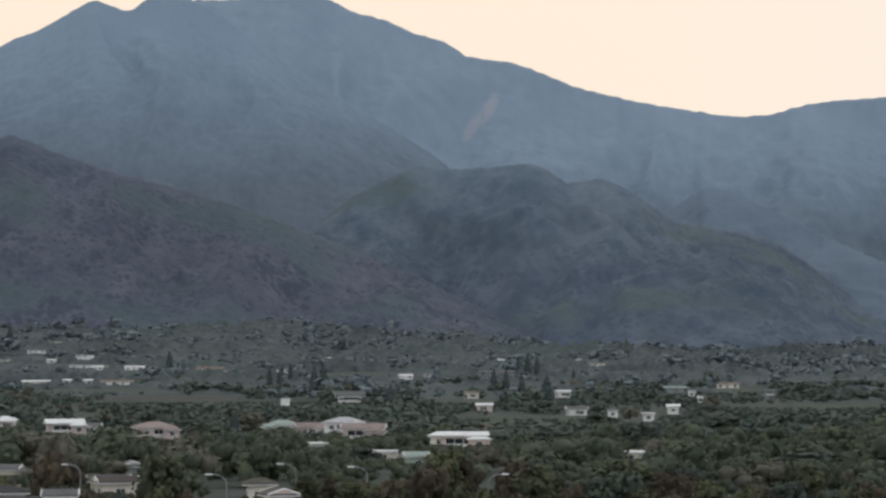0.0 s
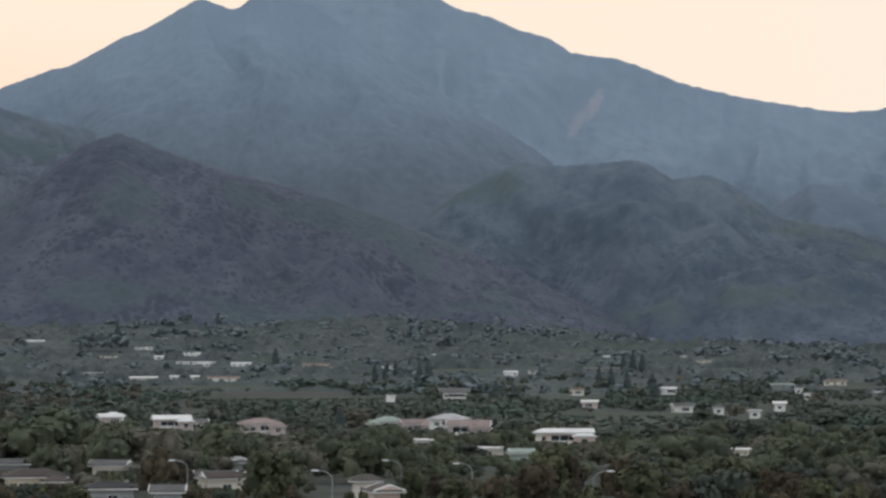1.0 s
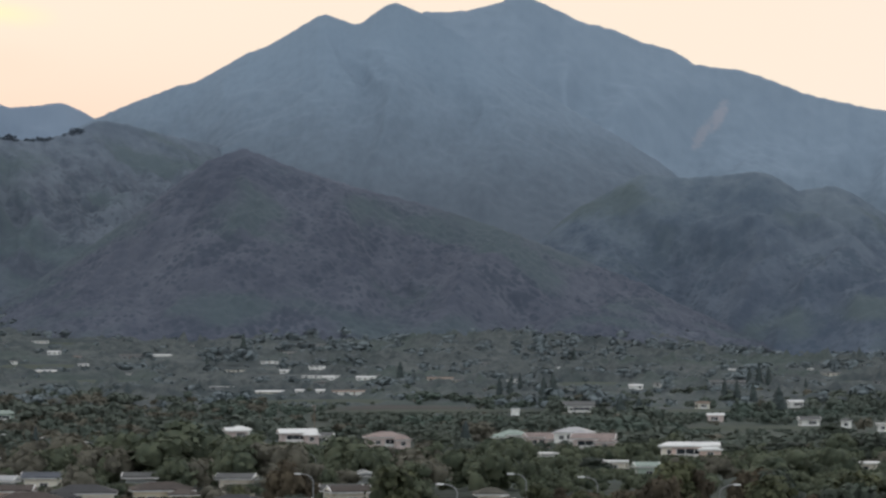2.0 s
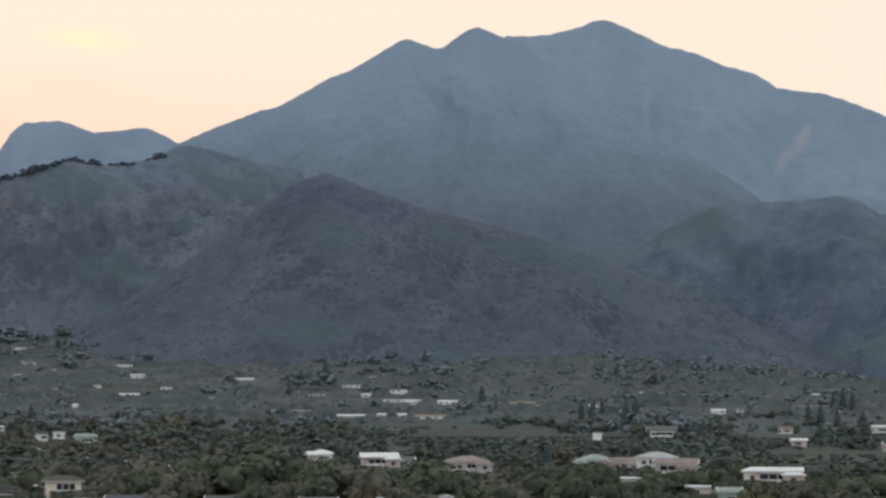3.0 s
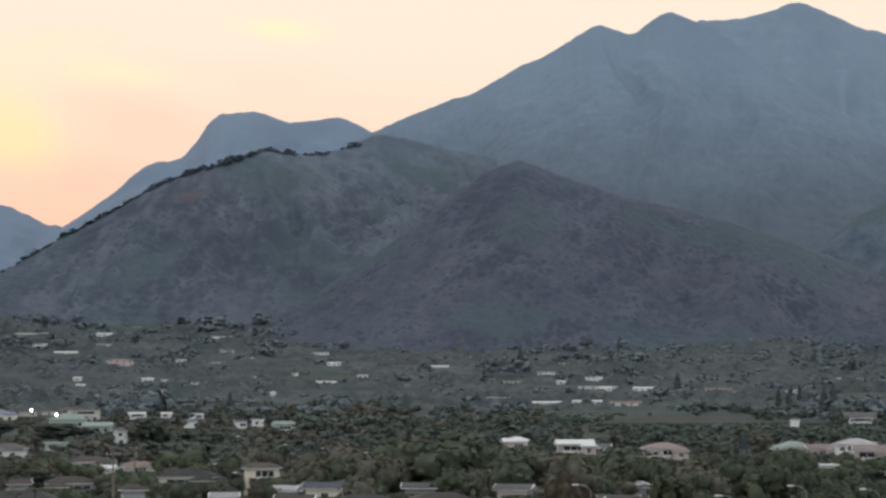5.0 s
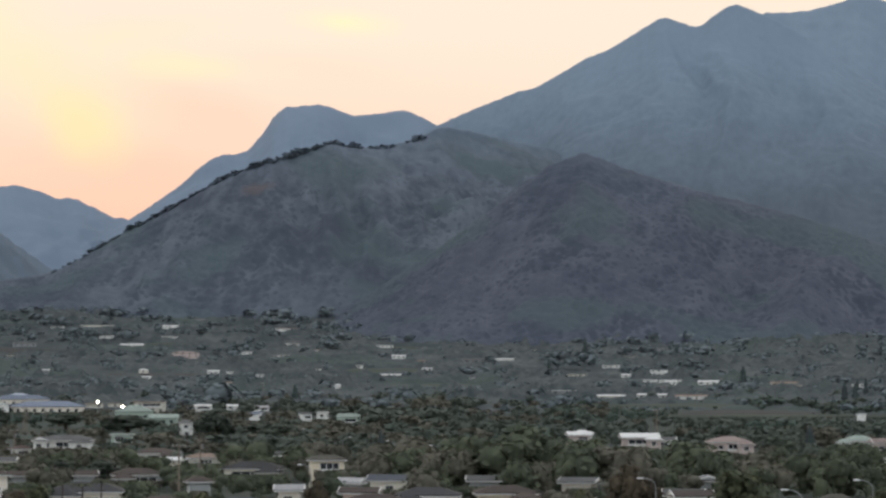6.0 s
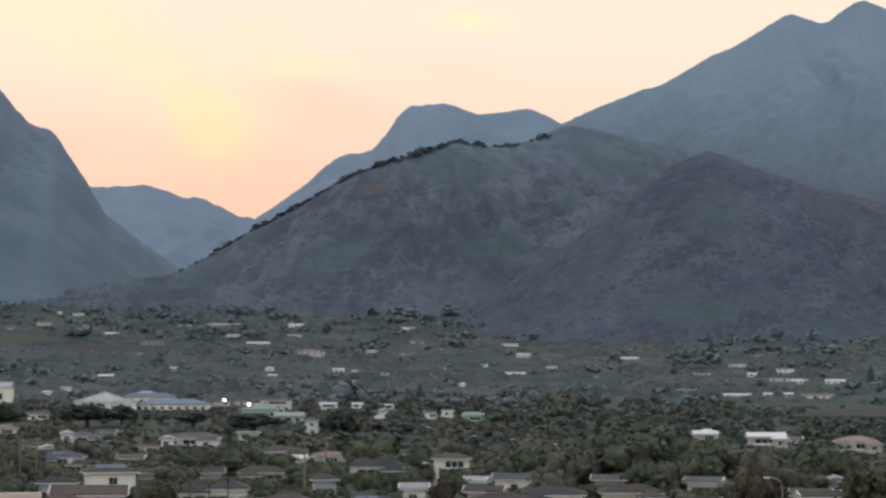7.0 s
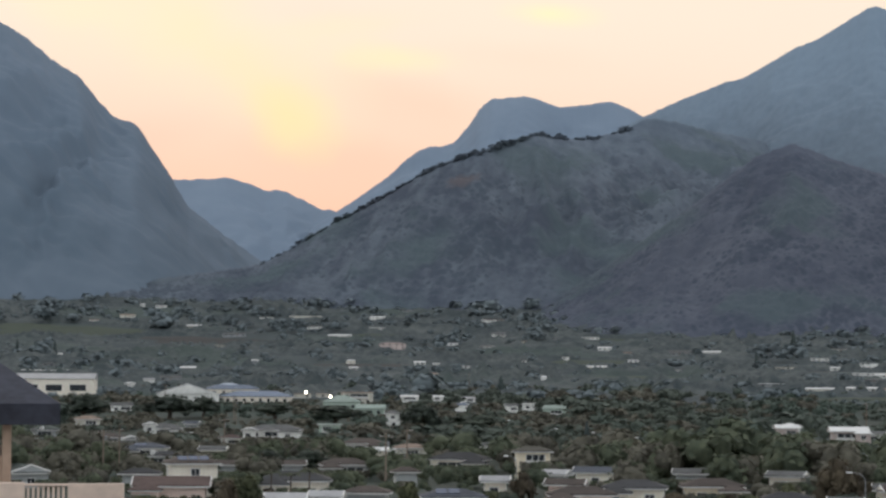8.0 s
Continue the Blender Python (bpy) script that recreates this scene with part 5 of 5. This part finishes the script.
# up the valley the crowns close into a rolling canopy, open over fields and round houses, lowered along the camera's
# sightlines
def upper_canopy():
    far, az = np.arange(1180, 2960, 4.2), np.radians(np.arange(-14.0, 34.0, 0.125))
    D, A = np.meshgrid(far, az, indexing="ij")
    D = D + rng.uniform(-1.3, 1.3, D.shape)
    X, Y = -D * np.sin(A), D * np.cos(A)
    base = floor_z(X, Y)
    stand = wave(X, Y, 170, 51) + 0.7 * wave(X, Y, 60, 52) + 0.5 * wave(X, Y, 28, 53)
    tall = np.clip(3.0 + 3.2 * stand, 0, 8.5)
    for x, y, rx, ry, high in ((-310, 1340, 55, 30, 6), (-1146, 2553, 90, 40, 7), (-627, 2190, 18, 50, 7), (-860, 2590, 70, 30, 6), (300, 2080, 90, 40, 6), (-480, 2330, 45, 40, 6), (-180, 2080, 60, 50, 5), (60, 1480, 45, 25, 5), (-30, 1180, 30, 20, 4), (150, 2250, 160, 60, 5), (-250, 2420, 120, 50, 5), (-1000, 2700, 160, 50, 6)):
        tall = tall + high * np.exp(-1.5 * (((X - x) / rx) ** 2 + ((Y - y) / ry) ** 2))
    crowns = 0.50 * np.abs(wave(X, Y, 17, 54)) + 0.32 * np.abs(wave(X, Y, 9, 55)) + 0.10 * wave(X, Y, 6, 56) + rng.uniform(-0.07, 0.07, X.shape)
    fade = np.clip((D - 1180) / 260, 0, 1) * np.clip((2955 - D) / 60, 0, 1)
    spots = np.stack([X, Y, base, tall * fade], -1).reshape(-1, 4)
    tall = open_sightlines(spots, 0.0, True)[:, 3].reshape(X.shape)
    Z = base + np.where(tall > 0.5, tall * (0.30 + 1.35 * crowns), -0.8)
    n, k = X.shape
    p, q = np.meshgrid(np.arange(n - 1), np.arange(k - 1), indexing="ij")
    faces = np.stack([p * k + q, (p + 1) * k + q, (p + 1) * k + q + 1, p * k + q + 1], -1).reshape(-1, 4)
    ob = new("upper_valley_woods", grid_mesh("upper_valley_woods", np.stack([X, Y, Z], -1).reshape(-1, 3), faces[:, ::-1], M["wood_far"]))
    tagged(ob, "grey-green haze-tinted woods closing towards the mountain foot", "woods", kind="stuff")


upper_canopy()
lone = open_sightlines(np.concatenate([patchy(sector(7000, 1200, 2880, 3.0, 7.5), 11, 0.05), patchy(sector(700, 2500, 2880, 6, 11, 14, 33), 15, 0.0), patchy(sector(500, 2250, 2500, 6, 10, -13.5, 10), 16, 0.0)]))
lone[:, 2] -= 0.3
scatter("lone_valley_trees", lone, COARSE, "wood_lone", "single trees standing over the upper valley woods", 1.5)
for spots, mat in HILL_SPOTS:
    scatter("hill_woods", spots, COARSE, mat, "trees along the crest of a ridge", 1.3)


# columns of dark conifers
def conifer(seed):
    t = new("conifer_tree")
    tagged(t, "tall narrow dark conifer", "tree", group="conifers")
    part("trunk", tube(bmesh.new(), (0, 0, -0.08), (0, 0, 0.9), 0.022, 0.006, 6), M["bark"], t)
    r = np.random.RandomState(seed)
    segs, levels = 9, np.linspace(0.06, 0.98, 13)
    rings = []
    for k, z in enumerate(levels):
        a = np.arange(segs) * 6.283 / segs + 0.35 * (k % 2)
        q = (0.15 * (1 - z) ** 0.65 + 0.012) * r.uniform(0.62, 1.25, segs) * (1.12 if k % 2 else 0.86)
        rings.append(np.stack([q * np.cos(a), q * np.sin(a), z + r.uniform(-0.025, 0.025, segs)], -1))
    i, j = np.meshgrid(np.arange(len(levels) - 1), np.arange(segs), indexing="ij")
    n = (j + 1) % segs
    faces = np.stack([i * segs + j, i * segs + n, (i + 1) * segs + n, (i + 1) * segs + j], -1).reshape(-1, 4)
    crown = new("crown", grid_mesh("crown", np.concatenate(rings), faces, M["conifer"]))
    crown.parent = t
    return t


CONIFERS = ((-186, 667, 9.5, 1.0), (-153, 799, 7, 1.0), (-67, 750, 9, 1.6), (-203, 1724, 16, 1.3), (-71, 1283, 16, 1.4), (-66, 1283, 18, 1.4), (-94, 1432, 15, 1.0), (-103, 1490, 13, 1.0), (-23, 1017, 12, 2.0), (-15, 1020, 11, 1.8), (48, 1485, 17, 1.0), (54, 1485, 20, 1.0),
            (60, 1484, 18, 1.1), (29, 1326, 14, 1.2), (36, 1326, 13, 1.3), (44, 1300, 12, 1.4), (52, 1162, 13, 2.0), (77, 1372, 13, 1.0), (98, 1275, 10, 1.3), (-91, 2144, 14, 1.4), (-411, 2205, 24, 1.0), (-389, 1920, 17, 0.9), (-1027, 1883, 16, 0.9), (-1064, 1880, 16, 0.9), (-424, 1329, 12, 1.5), (-201, 1711, 16, 1.4), (-102, 1369, 14, 1.2), (-96, 1369, 13, 1.4))
first = conifer(5)
rows_of = [pose(x, y, float(floor_z(x, y)), 0, 0, 40 * k) @ Matrix.Diagonal((h * w, h * w, h, 1)) for k, (x, y, h, w) in enumerate(CONIFERS)]
for m in rows_of[1:]:
    copy_thing(first, m)
first.matrix_basis = rows_of[0]


# small palms before the white house
def palm(x, y, tall, seed):
    t = new("palm_tree")
    t.matrix_world = pose(x, y, float(floor_z(x, y)))
    tagged(t, "small green palm beside a white house", "palm", group="palms")
    r = random.Random(seed)
    part("trunk", tube(bmesh.new(), (0, 0, -0.3), (0.1, 0, tall), 0.17, 0.11, 7), M["bark"], t)
    for k in range(13):
        a, rise, long = k * 0.483 * 5 + r.uniform(-0.2, 0.2), r.uniform(0.2, 1.1), r.uniform(1.6, 2.3)
        bm = bmesh.new()
        last = None
        for u in np.linspace(0, 1, 6):
            out, up = long * u, tall + rise * long * u * (1 - 1.15 * u)
            half = 0.26 * math.sin(math.pi * (0.12 + 0.86 * u))
            c = Vector((0.1 + out * math.cos(a), out * math.sin(a), up))
            side = Vector((-math.sin(a), math.cos(a), -0.5)) * half
            other = Vector((math.sin(a), -math.cos(a), -0.5)) * half
            row = [bm.verts.new(c + side), bm.verts.new(c), bm.verts.new(c + other)]
            if last:
                for q in (0, 1):
                    bm.faces.new((last[q], last[q + 1], row[q + 1], row[q]))
            last = row
        part("frond", bm, M["leaf"], t)


palm(-145.0, 336.1, 5.2, 1)
palm(-141.0, 334.5, 5.0, 2)
palm(-139.5, 338.4, 5.4, 3)
